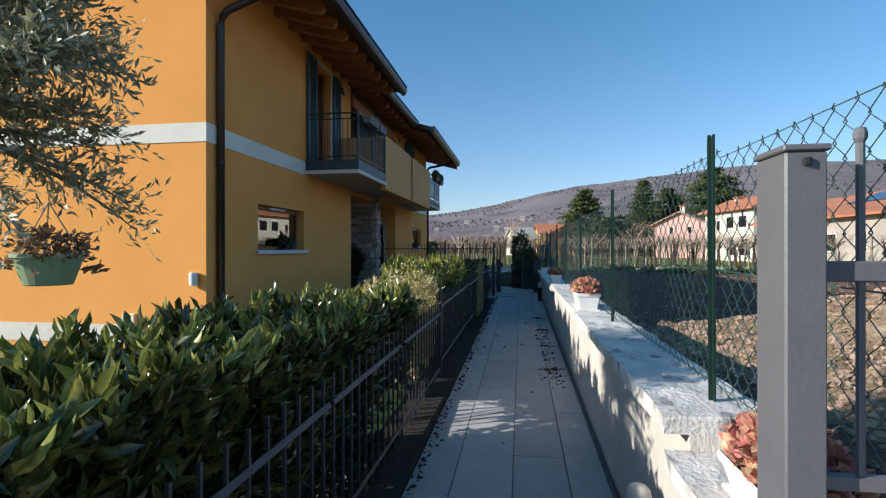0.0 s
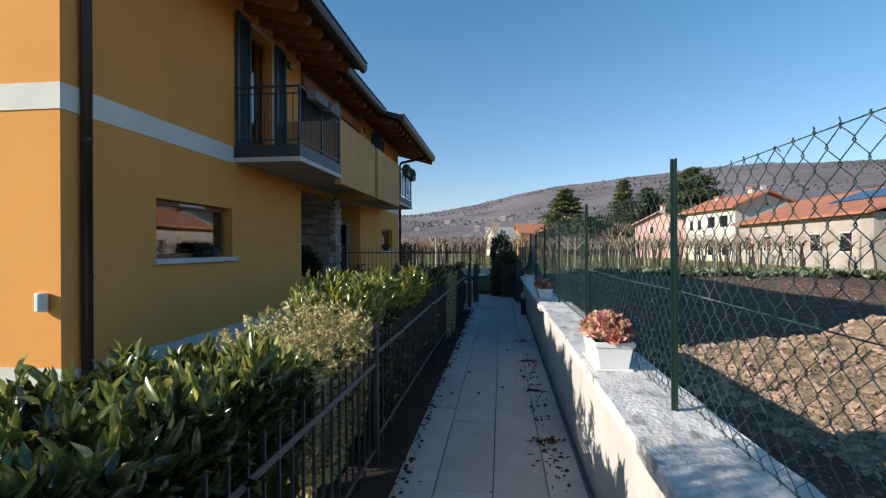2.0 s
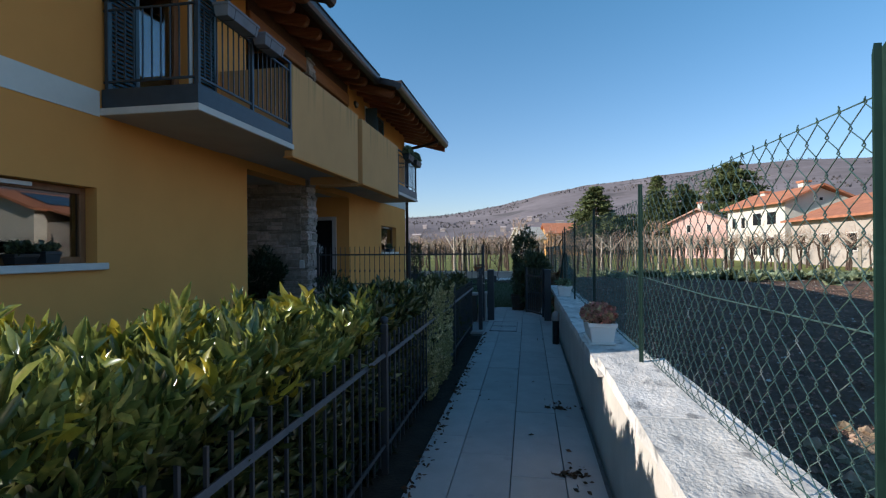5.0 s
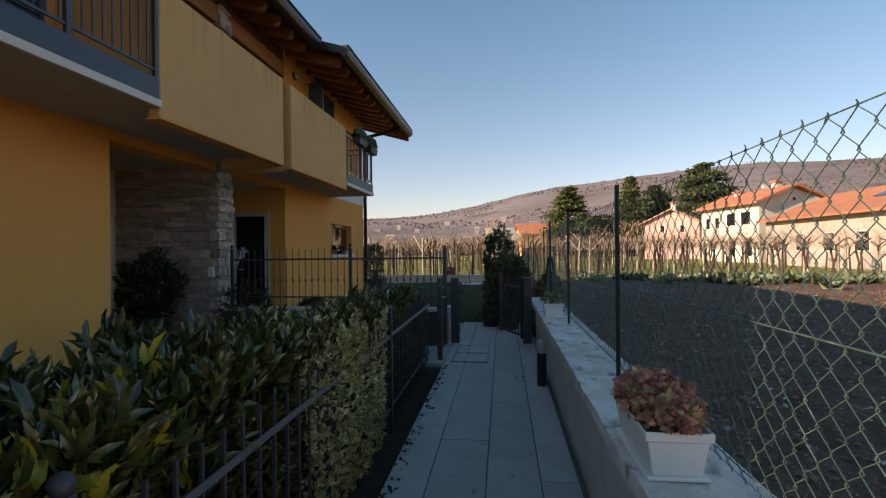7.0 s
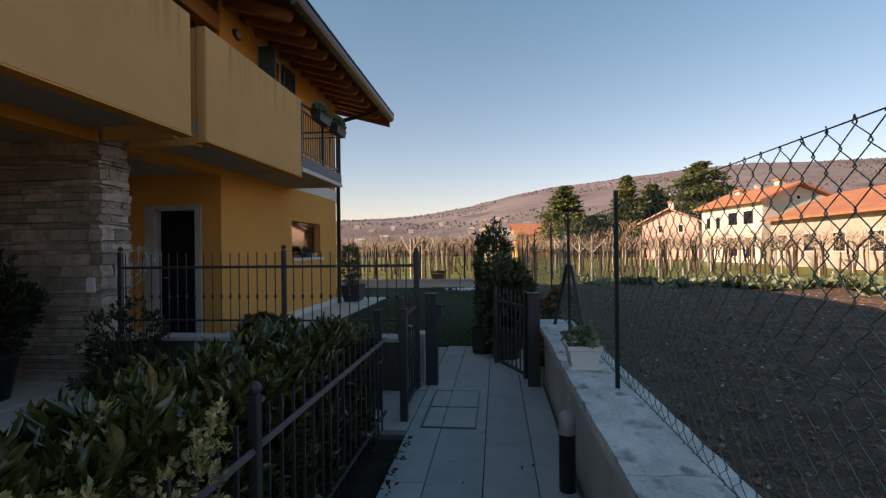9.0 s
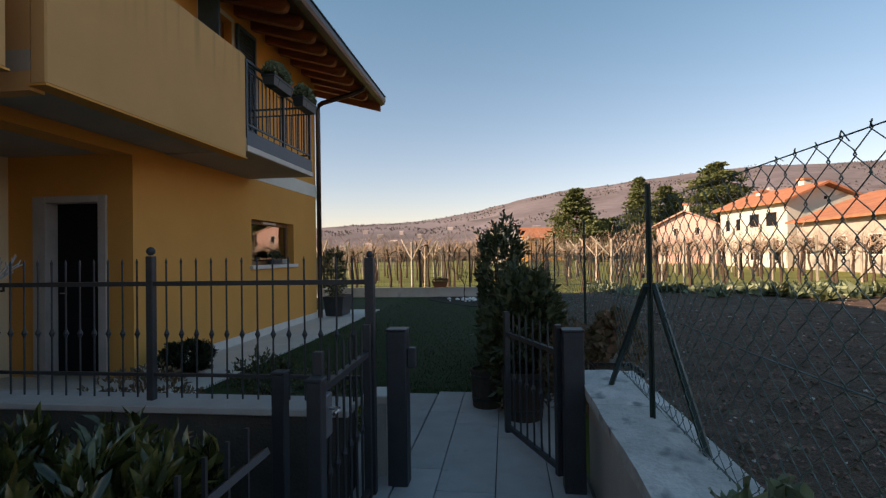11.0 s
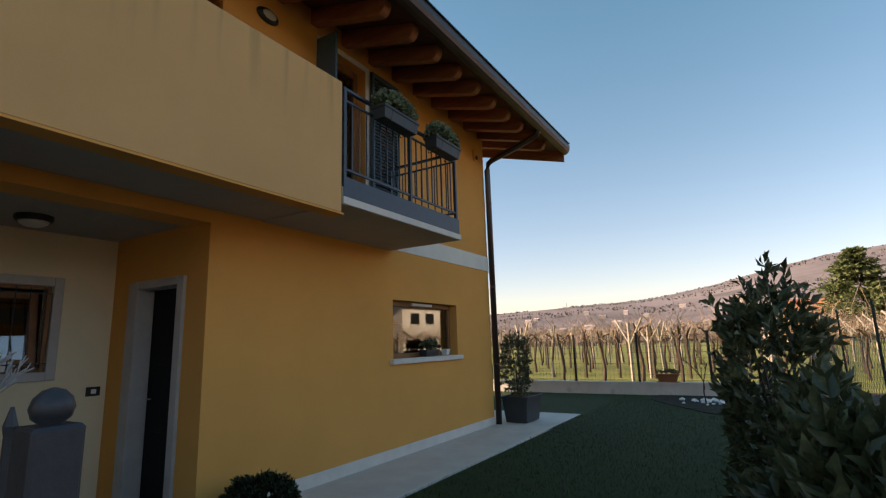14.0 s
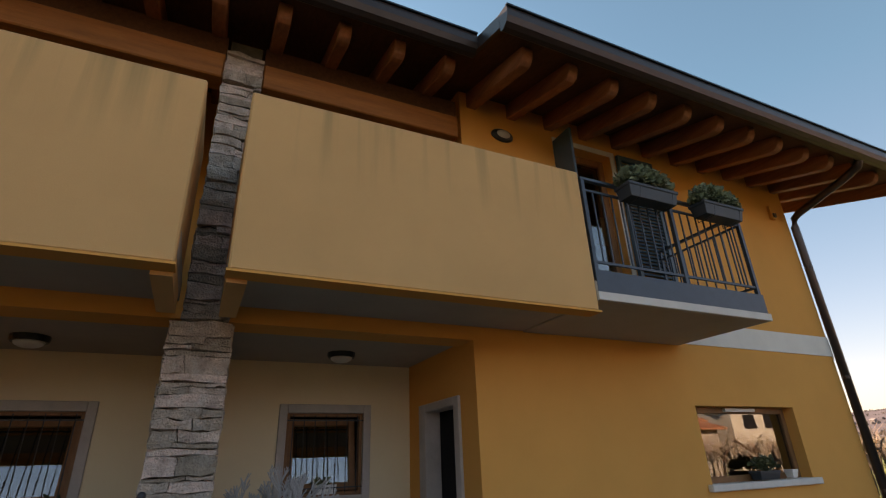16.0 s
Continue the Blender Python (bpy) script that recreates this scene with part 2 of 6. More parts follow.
M = dict(
    ochre=material("ochre_render", OCHRE, 0.92, 0.07, 0.7, 160, 0.25, spec=0.1, depth=0.004),
    parapet=material("pale_yellow_render", (0.70, 0.375, 0.165), 0.92, 0.08, 0.9, 160, 0.25, spec=0.1, depth=0.004),
    cream=material("cream_render", (0.80, 0.63, 0.43), 0.92, 0.06, 0.8, 160, 0.2, spec=0.1, depth=0.004),
    white=material("white_render_band", (0.72, 0.68, 0.62), 0.9, 0.08, 2, 120, 0.2, spec=0.1),
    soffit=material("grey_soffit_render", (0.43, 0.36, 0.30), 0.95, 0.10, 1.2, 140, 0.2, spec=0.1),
    stone_trim=material("pinkish_stone_trim", (0.47, 0.41, 0.385), 0.75, 0.12, 5, 120, 0.2),
    trim=material("pale_stone_trim", (0.66, 0.60, 0.55), 0.75, 0.10, 5, 120, 0.2),
    stone=material("split_stone", (0.46, 0.365, 0.31), 0.9, 0.4, 9, 70, 0.9, island=0.34, depth=0.02, other=(0.42, 0.36, 0.32), spot=0.1),
    mortar=material("dark_mortar", (0.10, 0.085, 0.07), 0.95, 0.3, 12, 90, 0.5),
    rafter=material("brown_stained_wood", (0.34, 0.122, 0.058), 0.6, 0.3, 4, 40, 0.3, stretch=(0.4, 6, 6)),
    beam=material("orange_stained_beam", (0.36, 0.125, 0.035), 0.55, 0.28, 3, 40, 0.3, stretch=(6, 0.5, 6)),
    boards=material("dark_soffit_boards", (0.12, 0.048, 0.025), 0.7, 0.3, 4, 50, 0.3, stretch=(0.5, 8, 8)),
    gutter=material("dark_brown_metal", (0.060, 0.040, 0.036), 0.38, 0.15, 3, 70, 0.05, metal=0.5, spec=0.5),
    tile=material("terracotta_tiles", (0.34, 0.11, 0.05), 0.85, 0.3, 5, 40, 0.4, island=0.25),
    iron=material("anthracite_iron", (0.045, 0.047, 0.055), 0.5, 0.2, 8, 90, 0.1, metal=0.3, spec=0.5),
    grey_iron=material("grey_painted_iron", (0.15, 0.143, 0.155), 0.5, 0.1, 6, 120, 0.12, metal=0.15, spec=0.4),
    balcony_iron=material("blue_grey_iron", (0.045, 0.062, 0.082), 0.45, 0.15, 8, 90, 0.1, metal=0.3, spec=0.5),
    shutter=material("teal_shutter_paint", (0.042, 0.080, 0.105), 0.45, 0.12, 6, 90, 0.1, spec=0.5),
    wood=material("window_wood", (0.27, 0.115, 0.05), 0.5, 0.25, 5, 50, 0.2, stretch=(3, 3, 1)),
    door=material("dark_door_paint", (0.012, 0.012, 0.014), 0.65, 0.2, 5, 80, 0.1, spec=0.15),
    glass=glass_material("window_glass"),
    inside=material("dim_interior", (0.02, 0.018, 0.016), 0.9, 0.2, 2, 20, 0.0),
    paver=material("grey_paver", (0.42, 0.395, 0.385), 0.85, 0.14, 3.5, 130, 0.3, island=0.10, other=(0.28, 0.27, 0.27), spot=-0.02, depth=0.004),
    joint=material("dark_joint_sand", (0.17, 0.16, 0.15), 0.95, 0.3, 12, 120, 0.4),
    wall=material("rough_cast_wall", (0.60, 0.54, 0.49), 0.95, 0.16, 2.2, 110, 0.5, other=(0.42, 0.38, 0.36), spot=0.0, stretch=(1, 1, 0.5)),
    coping=material("weathered_coping", (0.66, 0.61, 0.58), 0.92, 0.30, 4, 55, 0.6, other=(0.27, 0.255, 0.25), spot=0.035, island=0.10, stretch=(1.2, 0.9, 1), depth=0.012),
    paving=material("pale_paving", (0.60, 0.55, 0.50), 0.8, 0.10, 3, 120, 0.2, island=0.06),
    lawn=material("lawn_base", (0.022, 0.044, 0.011), 0.95, 0.35, 6, 140, 0.6),
    soil=material("ploughed_soil", (0.150, 0.086, 0.060), 0.97, 0.4, 2.2, 45, 1.0, other=(0.24, 0.165, 0.11), spot=0.0, depth=0.06),
    clod=material("soil_clods", (0.215, 0.126, 0.090), 0.97, 0.3, 14, 60, 0.6, island=0.5),
    # Field soil is darkened for shade; mound soil and clods are lightened for sunlight.
    soil_sunlit=material("pale_dug_clay", (0.30, 0.205, 0.135), 0.97, 0.35, 2.6, 45, 1.0, other=(0.40, 0.305, 0.21), spot=0.05, depth=0.04),
    clod_sunlit=material("clay_clods", (0.33, 0.23, 0.155), 0.97, 0.3, 14, 60, 0.5, island=0.5),
    pebble=material("pale_stones", (0.42, 0.37, 0.33), 0.9, 0.25, 14, 60, 0.4, island=0.35),
    ground=material("meadow_and_scrub", (0.20, 0.205, 0.05), 0.97, 0.35, 0.05, 2.2, 0.4, other=(0.22, 0.16, 0.09), spot=-0.02),
    fence_green=material("dark_green_post", (0.008, 0.026, 0.020), 0.45, 0.25, 9, 60, 0.15, spec=0.5, other=(0.09, 0.10, 0.09), spot=-0.08),
    mesh_wire=material("green_fence_wire", (0.060, 0.105, 0.088), 0.45, 0.4, 5, 60, 0.0, metal=0.1, spec=0.5, other=(0.19, 0.20, 0.19), spot=0.03),
    plastic=material("white_plastic", (0.72, 0.70, 0.68), 0.45, 0.06, 6, 60, 0.05, spec=0.5),
    green_plastic=material("sage_green_plastic", (0.27, 0.34, 0.20), 0.5, 0.1, 6, 60, 0.05, spec=0.5),
    grey_plastic=material("slate_grey_plastic", (0.036, 0.042, 0.048), 0.5, 0.1, 6, 60, 0.05, spec=0.4),
    black=material("black_metal", (0.012, 0.012, 0.013), 0.4, 0.2, 6, 60, 0.05, spec=0.5),
    frosted=material("frosted_dome", (0.45, 0.42, 0.40), 0.5, 0.06, 6, 60, 0.0),
    terracotta=material("terracotta_pot", (0.33, 0.115, 0.055), 0.8, 0.15, 6, 60, 0.15),
    bark=material("vine_bark", (0.085, 0.055, 0.042), 0.95, 0.35, 16, 90, 0.6),
    olive_bark=material("olive_bark", (0.26, 0.23, 0.19), 0.95, 0.35, 16, 90, 0.6),
    cane=material("bare_canes", (0.46, 0.31, 0.22), 0.9, 0.25, 6, 60, 0.0, island=0.3),
    stake=material("pale_vine_post", (0.36, 0.30, 0.24), 0.9, 0.2, 5, 60, 0.2, island=0.2),
    silver=material("whitewashed_branches", (0.45, 0.45, 0.46), 0.8, 0.15, 12, 80, 0.3),
    # Laurel tones carry the light: dark low and inside, bright on sunlit tops.
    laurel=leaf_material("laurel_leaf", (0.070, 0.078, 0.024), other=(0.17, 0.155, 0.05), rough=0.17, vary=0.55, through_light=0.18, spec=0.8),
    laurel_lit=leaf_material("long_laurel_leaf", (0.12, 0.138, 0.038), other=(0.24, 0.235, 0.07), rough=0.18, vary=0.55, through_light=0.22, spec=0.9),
    laurel_light=leaf_material("young_laurel_leaf", (0.19, 0.22, 0.055), other=(0.42, 0.38, 0.09), rough=0.22, vary=0.55, through_light=0.25, spec=0.8),
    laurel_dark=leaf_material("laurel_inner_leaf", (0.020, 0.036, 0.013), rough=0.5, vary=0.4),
    yellow_leaf=leaf_material("yellowing_leaf", (0.40, 0.33, 0.035), rough=0.35, vary=0.25),
    euonymus=leaf_material("variegated_leaf", (0.46, 0.40, 0.165), other=(0.82, 0.71, 0.42), rough=0.4, vary=0.55, through_light=0.35),
    olive=leaf_material("olive_leaf", (0.30, 0.285, 0.17), other=(0.62, 0.56, 0.42), rough=0.45, vary=0.45),
    red_leaf=leaf_material("red_leaf", (0.54, 0.23, 0.17), other=(0.70, 0.50, 0.28), rough=0.5, vary=0.4),
    dead_leaf=leaf_material("dead_leaf", (0.10, 0.055, 0.032), rough=0.8, vary=0.4),
    dry_leaf=leaf_material("dry_brown_leaf", (0.24, 0.15, 0.085), rough=0.8, vary=0.4),
    shrub=leaf_material("shrub_leaf", (0.075, 0.090, 0.042), other=(0.145, 0.15, 0.07), rough=0.4, vary=0.45),
    grey_leaf=leaf_material("grey_green_leaf", (0.20, 0.24, 0.14), rough=0.6, vary=0.4),
    cedar=leaf_material("cedar_needles", (0.10, 0.125, 0.055), other=(0.21, 0.205, 0.085), rough=0.8, vary=0.4, spec=0.1),
    grass=leaf_material("grass_blades", (0.026, 0.056, 0.012), rough=0.6, vary=0.4, spec=0.2),
    # Woods on the hill are lightened, as haze put into the colour.
    woods=leaf_material("bare_winter_woods", (0.135, 0.118, 0.118), rough=0.95, vary=0.3, spec=0.0),
    scrub=leaf_material("winter_scrub", (0.17, 0.125, 0.105), rough=0.95, vary=0.4, spec=0.0),
    far_pink=material("pink_render", (0.66, 0.40, 0.35), 0.95, 0.1, 0.4, 20, 0.1),
    far_village=material("weathered_village_render", (0.40, 0.33, 0.31), 0.95, 0.2, 0.02, 1, 0.0, island=0.3),
    far_cream=material("cream_far_render", (0.60, 0.54, 0.47), 0.95, 0.1, 0.4, 20, 0.1),
    far_tile=material("orange_roof_tiles", (0.44, 0.17, 0.095), 0.9, 0.25, 1.2, 12, 0.4),
    solar=material("solar_panel", (0.035, 0.06, 0.11), 0.25, 0.1, 3, 20, 0.0, spec=0.6),
    humus=material("dark_humus", (0.032, 0.025, 0.019), 0.97, 0.4, 8, 60, 0.8),
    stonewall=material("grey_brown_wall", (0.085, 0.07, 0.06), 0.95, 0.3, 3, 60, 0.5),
    far_plain=material("weathered_farm_render", (0.44, 0.37, 0.32), 0.95, 0.2, 0.6, 20, 0.2, other=(0.34, 0.28, 0.25)),
    far_roof=material("faded_pinkish_tiles", (0.46, 0.27, 0.21), 0.95, 0.2, 1.2, 12, 0.4),
    far_yellow=material("orange_far_render", (0.72, 0.36, 0.12), 0.95, 0.1, 0.4, 20, 0.1),
    chrome=material("brushed_steel", (0.55, 0.55, 0.55), 0.25, 0.05, 6, 60, 0.02, metal=1.0, spec=0.5),
    tub=material("brown_wooden_tub", (0.060, 0.040, 0.030), 0.8, 0.3, 6, 60, 0.3, stretch=(6, 6, 1)),
    cloth=material("grey_cloth", (0.23, 0.22, 0.24), 0.9, 0.15, 5, 90, 0.2),
)


def add_streaks(m, top, colour):
    """Rain streaks of uneven length and width running down a rendered face from the height top."""
    n, l = m.node_tree.nodes, m.node_tree.links
    b = n["Principled BSDF"]
    paint = b.inputs["Base Color"].links[0].from_socket
    co, mp, sep = n.new("ShaderNodeTexCoord"), n.new("ShaderNodeMapping"), n.new("ShaderNodeSeparateXYZ")
    mp.inputs["Scale"].default_value = (1, 1, 0.05)
    l.new(co.outputs["Object"], mp.inputs[0]), l.new(co.outputs["Object"], sep.inputs[0])
    run, cut, fall, both, mix = n.new("ShaderNodeTexNoise"), n.new("ShaderNodeMapRange"), n.new("ShaderNodeMapRange"), n.new("ShaderNodeMath"), n.new("ShaderNodeMixRGB")
    run.inputs["Scale"].default_value, run.inputs["Detail"].default_value = 7.0, 7
    l.new(mp.outputs[0], run.inputs["Vector"]), l.new(run.outputs["Fac"], cut.inputs[0])
    cut.inputs["From Min"].default_value, cut.inputs["From Max"].default_value = 0.53, 0.78
    fall.inputs["From Min"].default_value, fall.inputs["From Max"].default_value = top - 0.65, top
    l.new(sep.outputs[2], fall.inputs[0])
    both.operation = "MULTIPLY"
    l.new(cut.outputs[0], both.inputs[0]), l.new(fall.outputs[0], both.inputs[1])
    mix.inputs[2].default_value = (*colour, 1)
    l.new(both.outputs[0], mix.inputs[0]), l.new(paint, mix.inputs[1]), l.new(mix.outputs[0], b.inputs["Base Color"])


add_streaks(M["parapet"], 4.10, (0.33, 0.22, 0.10))


# ---- mesh helpers ----
def box(bm, x0, x1, y0, y1, z0, z1):
    v = [bm.verts.new((x, y, z)) for z in (z0, z1) for y in (y0, y1) for x in (x0, x1)]
    for q in ((0, 2, 3, 1), (4, 5, 7, 6), (0, 1, 5, 4), (2, 6, 7, 3), (0, 4, 6, 2), (1, 3, 7, 5)):
        bm.faces.new([v[i] for i in q])
    return v


def tube(bm, path, radii, sides=6, caps=True):
    """A round bar along the points of path."""
    pts = [Vector(p) for p in path]
    if not isinstance(radii, (list, tuple)):
        radii = [radii] * len(pts)
    rings = []
    for i, p in enumerate(pts):
        d = (pts[min(i + 1, len(pts) - 1)] - pts[max(i - 1, 0)]).normalized()
        a = d.cross(Vector((0.31, 0.17, 0.93)) if abs(d.z) < 0.9 else Vector((1, 0.1, 0))).normalized()
        b = d.cross(a)
        rings.append([bm.verts.new(p + radii[i] * (math.cos(k * math.tau / sides) * a + math.sin(k * math.tau / sides) * b)) for k in range(sides)])
    for r, s in zip(rings, rings[1:]):
        for k in range(sides):
            bm.faces.new((r[k], r[(k + 1) % sides], s[(k + 1) % sides], s[k]))
    if caps:
        bm.faces.new(rings[0][::-1]), bm.faces.new(rings[-1])


def lathe(bm, profile, x=0, y=0, sides=16):
    """A turned body from (radius, height) pairs."""
    rings = [[bm.verts.new((x + r * math.cos(k * math.tau / sides), y + r * math.sin(k * math.tau / sides), z)) for k in range(sides)] for r, z in profile]
    for r, s in zip(rings, rings[1:]):
        for k in range(sides):
            bm.faces.new((r[k], r[(k + 1) % sides], s[(k + 1) % sides], s[k]))
    bm.faces.new(rings[0][::-1]), bm.faces.new(rings[-1])


def prism(bm, outline, axis, a, b):
    """An outline in the plane across axis, drawn out from a to b."""
    def at(p, c):
        return {"x": (c, *p), "y": (p[0], c, p[1]), "z": (*p, c)}[axis]
    r, s = [bm.verts.new(at(p, a)) for p in outline], [bm.verts.new(at(p, b)) for p in outline]
    k = len(outline)
    for i in range(k):
        bm.faces.new((r[i], r[(i + 1) % k], s[(i + 1) % k], s[i]))
    bm.faces.new(r[::-1]), bm.faces.new(s)


def finish(bm, name, mat, bevel=0.0, smooth=False):
    bmesh.ops.recalc_face_normals(bm, faces=bm.faces)
    if bevel:
        bmesh.ops.bevel(bm, geom=[e for e in bm.edges if e.calc_length() > bevel * 3], offset=bevel, segments=1, affect="EDGES", clamp_overlap=True)
    me = bpy.data.meshes.new(name)
    bm.to_mesh(me)
    bm.free()
    me.materials.append(mat)
    if smooth:
        me.shade_smooth()
    return me


def part(name, bm, mat, parent=None, label="", bevel=0.0, smooth=False):
    ob = new(name, finish(bm, name, mat, bevel, smooth))
    if parent:
        ob.parent = parent
    return tagged(ob, label)


def structure(name, bm, mat, label, category, bevel=0.0, smooth=False):
    return tagged(part(name, bm, mat, None, "", bevel, smooth), label, category, kind="structure")


def thing(name, label, category, group="", at=(0, 0, 0)):
    ob = new(name)
    ob.location = at
    ob.empty_display_size = 0.1
    return tagged(ob, label, category, group)


def sheet_with_holes(axis, a, b, outer, holes):
    """One wall from a to b along axis ('x' or 'y'), over outer = (u0, u1, z0, z1), with openings cut through."""
    us = sorted({outer[0], outer[1], *(h[0] for h in holes), *(h[1] for h in holes)})
    zs = sorted({outer[2], outer[3], *(h[2] for h in holes), *(h[3] for h in holes)})
    bm, seen = bmesh.new(), {}

    def vert(c, u, z):
        key = (c, u, z)
        if key not in seen:
            seen[key] = bm.verts.new((c, u, z) if axis == "x" else (u, c, z))
        return seen[key]

    def solid(i, j):
        if not (0 <= i < len(us) - 1 and 0 <= j < len(zs) - 1):
            return False
        u, z = (us[i] + us[i + 1]) / 2, (zs[j] + zs[j + 1]) / 2
        return not any(h[0] < u < h[1] and h[2] < z < h[3] for h in holes)
    for i in range(len(us) - 1):
        for j in range(len(zs) - 1):
            if not solid(i, j):
                continue
            q = ((us[i], zs[j]), (us[i + 1], zs[j]), (us[i + 1], zs[j + 1]), (us[i], zs[j + 1]))
            for c in (a, b):
                bm.faces.new([vert(c, *p) for p in q])
            for (p, r), (di, dj) in zip(zip(q, q[1:] + q[:1]), ((0, -1), (1, 0), (0, 1), (-1, 0))):
                if not solid(i + di, j + dj):
                    bm.faces.new((vert(a, *p), vert(a, *r), vert(b, *r), vert(b, *p)))
    return bm


def boxes(*dims):
    bm = bmesh.new()
    for d in dims:
        box(bm, *d)
    return bm


def raw(name, verts, faces, mat, parent=None, label="", smooth=False):
    me = bpy.data.meshes.new(name)
    me.from_pydata(verts, [], faces)
    me.materials.append(mat)
    if smooth:
        me.shade_smooth()
    ob = new(name, me)
    if parent:
        ob.parent = parent
    return tagged(ob, label)


def leaves(name, base, way, size, mat, parent=None, label="", width=0.36, fold=0.12, droop=0.15, seed=1, kind="", fine=False):
    """Many folded leaves: base points, directions and lengths in arrays."""
    rng = np.random.default_rng(seed)
    base, way = np.asarray(base, float), np.asarray(way, float)
    k = len(base)
    way = way / np.linalg.norm(way, axis=1)[:, None]
    size = np.broadcast_to(np.asarray(size, float), (k,))[:, None]
    turn = rng.normal(size=(k, 3))
    side = np.cross(way, turn)
    side /= np.linalg.norm(side, axis=1)[:, None] + 1e-9
    up = np.cross(side, way)
    mid = base + way * size * 0.5
    tip = base + way * size - up * size * droop
    if fine:
        a, c = base + way * size * 0.30, base + way * size * 0.68 - up * size * droop * 0.4
        out, lift = side * size * width / 2, up * size * fold
        verts = np.stack([base, a + out * 0.92 + lift, a - out * 0.92 + lift, a, c + out * 0.88 + lift, c - out * 0.88 + lift, c, tip], 1).reshape(-1, 3)
        o = np.arange(k)[:, None] * 8
        shape = ([[0, 3, 1]], [[0, 2, 3]], [[1, 3, 6]], [[1, 6, 4]], [[3, 2, 5]], [[3, 5, 6]], [[4, 6, 7]], [[6, 5, 7]])
    else:
        verts = np.stack([base, mid + side * size * width / 2 + up * size * fold, mid - side * size * width / 2 + up * size * fold, mid, tip], 1).reshape(-1, 3)
        o = np.arange(k)[:, None] * 5
        shape = ([[0, 3, 1]], [[0, 2, 3]], [[1, 3, 4]], [[3, 2, 4]])
    faces = np.concatenate([o + f for f in shape], 1).reshape(-1, 3)
    me = bpy.data.meshes.new(name)
    me.vertices.add(len(verts)), me.loops.add(faces.size), me.polygons.add(len(faces))
    me.vertices.foreach_set("co", verts.ravel())
    me.loops.foreach_set("vertex_index", faces.ravel().astype(np.int32))
    me.polygons.foreach_set("loop_start", (np.arange(len(faces)) * 3).astype(np.int32))
    me.update(calc_edges=True)
    me.materials.append(mat)
    if fine:
        me.shade_smooth()
    ob = new(name, me)
    if parent:
        ob.parent = parent
    return tagged(ob, label, kind=kind)


def shoots(rng, tips, axis, count, length, spread=0.9):
    """Rosettes of leaves about each tip: base points, directions, lengths."""
    k = len(tips)
    d = rng.normal(size=(k * count, 3))
    d /= np.linalg.norm(d, axis=1)[:, None]
    ax = np.repeat(axis, count, 0)
    way = ax + spread * d
    back = np.tile(np.linspace(0, 1, count), k)[:, None]
    base = np.repeat(tips, count, 0) - ax * length * 0.9 * back
    return base, way, length * rng.uniform(0.65, 1.15, k * count)


# ---- ground and distance ----
RIDGE = [(-180, 2.0), (-120, 3.0), (-80, 4.5), (-55, 6.0), (-45, 6.8), (-35, 7.5), (-26, 8.2), (-20, 8.0), (-13.5, 7.6), (-10.6, 7.3), (-6, 6.9), (-1.4, 6.1), (3, 5.0), (7, 4.3), (10, 3.9), (17.6, 3.5), (26, 3.0), (40, 2.6), (90, 2.0), (180, 2.0)]


def hill(x, y):
    r, a = math.hypot(x, y), -math.degrees(math.atan2(x, y))
    e = np.interp(a, [p[0] for p in RIDGE], [p[1] for p in RIDGE])
    top = 1700 * math.tan(radians(e * 0.955))
    s = min(1, max(0, (r - 330) / (1700 - 330)))
    s = 0.35 * s + 0.65 * s * s * (3 - 2 * s)
    rough = noise.noise((x / 160, y / 160, 3.1)) * 0.10 + noise.noise((x / 50, y / 50, 7.7)) * 0.03
    return -0.1 + top * s * (1 + rough * (1 - 0.75 * s)) - max(0, r - 1800) * 0.12


# Lighter bluish hill colour carries the haze of distance.
M["hill"] = material("far_vineyards_and_woods", (0.205, 0.175, 0.185), 1.0, 0.3, 0.006, 0.06, 0.0, other=(0.13, 0.115, 0.12), spot=0.02, spec=0.0)
rr = [0, 12, 25, 45, 70, 100, 150, 210, 280, 330] + [330 + 70 * k for k in range(1, 21)] + [1850, 2000, 2400, 3200]
nn = 240
gv = [(0, 0, -0.1)] + [(r * math.sin(k * math.tau / nn), r * math.cos(k * math.tau / nn), hill(r * math.sin(k * math.tau / nn), r * math.cos(k * math.tau / nn))) for r in rr[1:] for k in range(nn)]
gf = [(0, 1 + (k + 1) % nn, 1 + k) for k in range(nn)]
for i in range(len(rr) - 2):
    a, b = 1 + i * nn, 1 + (i + 1) * nn
    gf += [(a + k, a + (k + 1) % nn, b + (k + 1) % nn, b + k) for k in range(nn)]
ground = raw("ground", gv, gf, M["ground"], smooth=True)
ground.data.materials.append(M["hill"])
for p in ground.data.polygons:
    p.material_index = 1 if math.hypot(p.center.x, p.center.y) > 300 else 0
tagged(ground, "green meadow running out to winter hills with haze in their colour", "ground", kind="structure")


def path_z(y):
    return 0.012 * min(max(y, 0), 14.2)


def field_z(x, y):
    return 0.10 + 0.05 * noise.noise((x * 0.5, y * 0.5, 0)) + 0.035 * noise.noise((x * 1.9, y * 1.9, 4)) + 0.03 * noise.noise((x * 5, y * 5, 9))


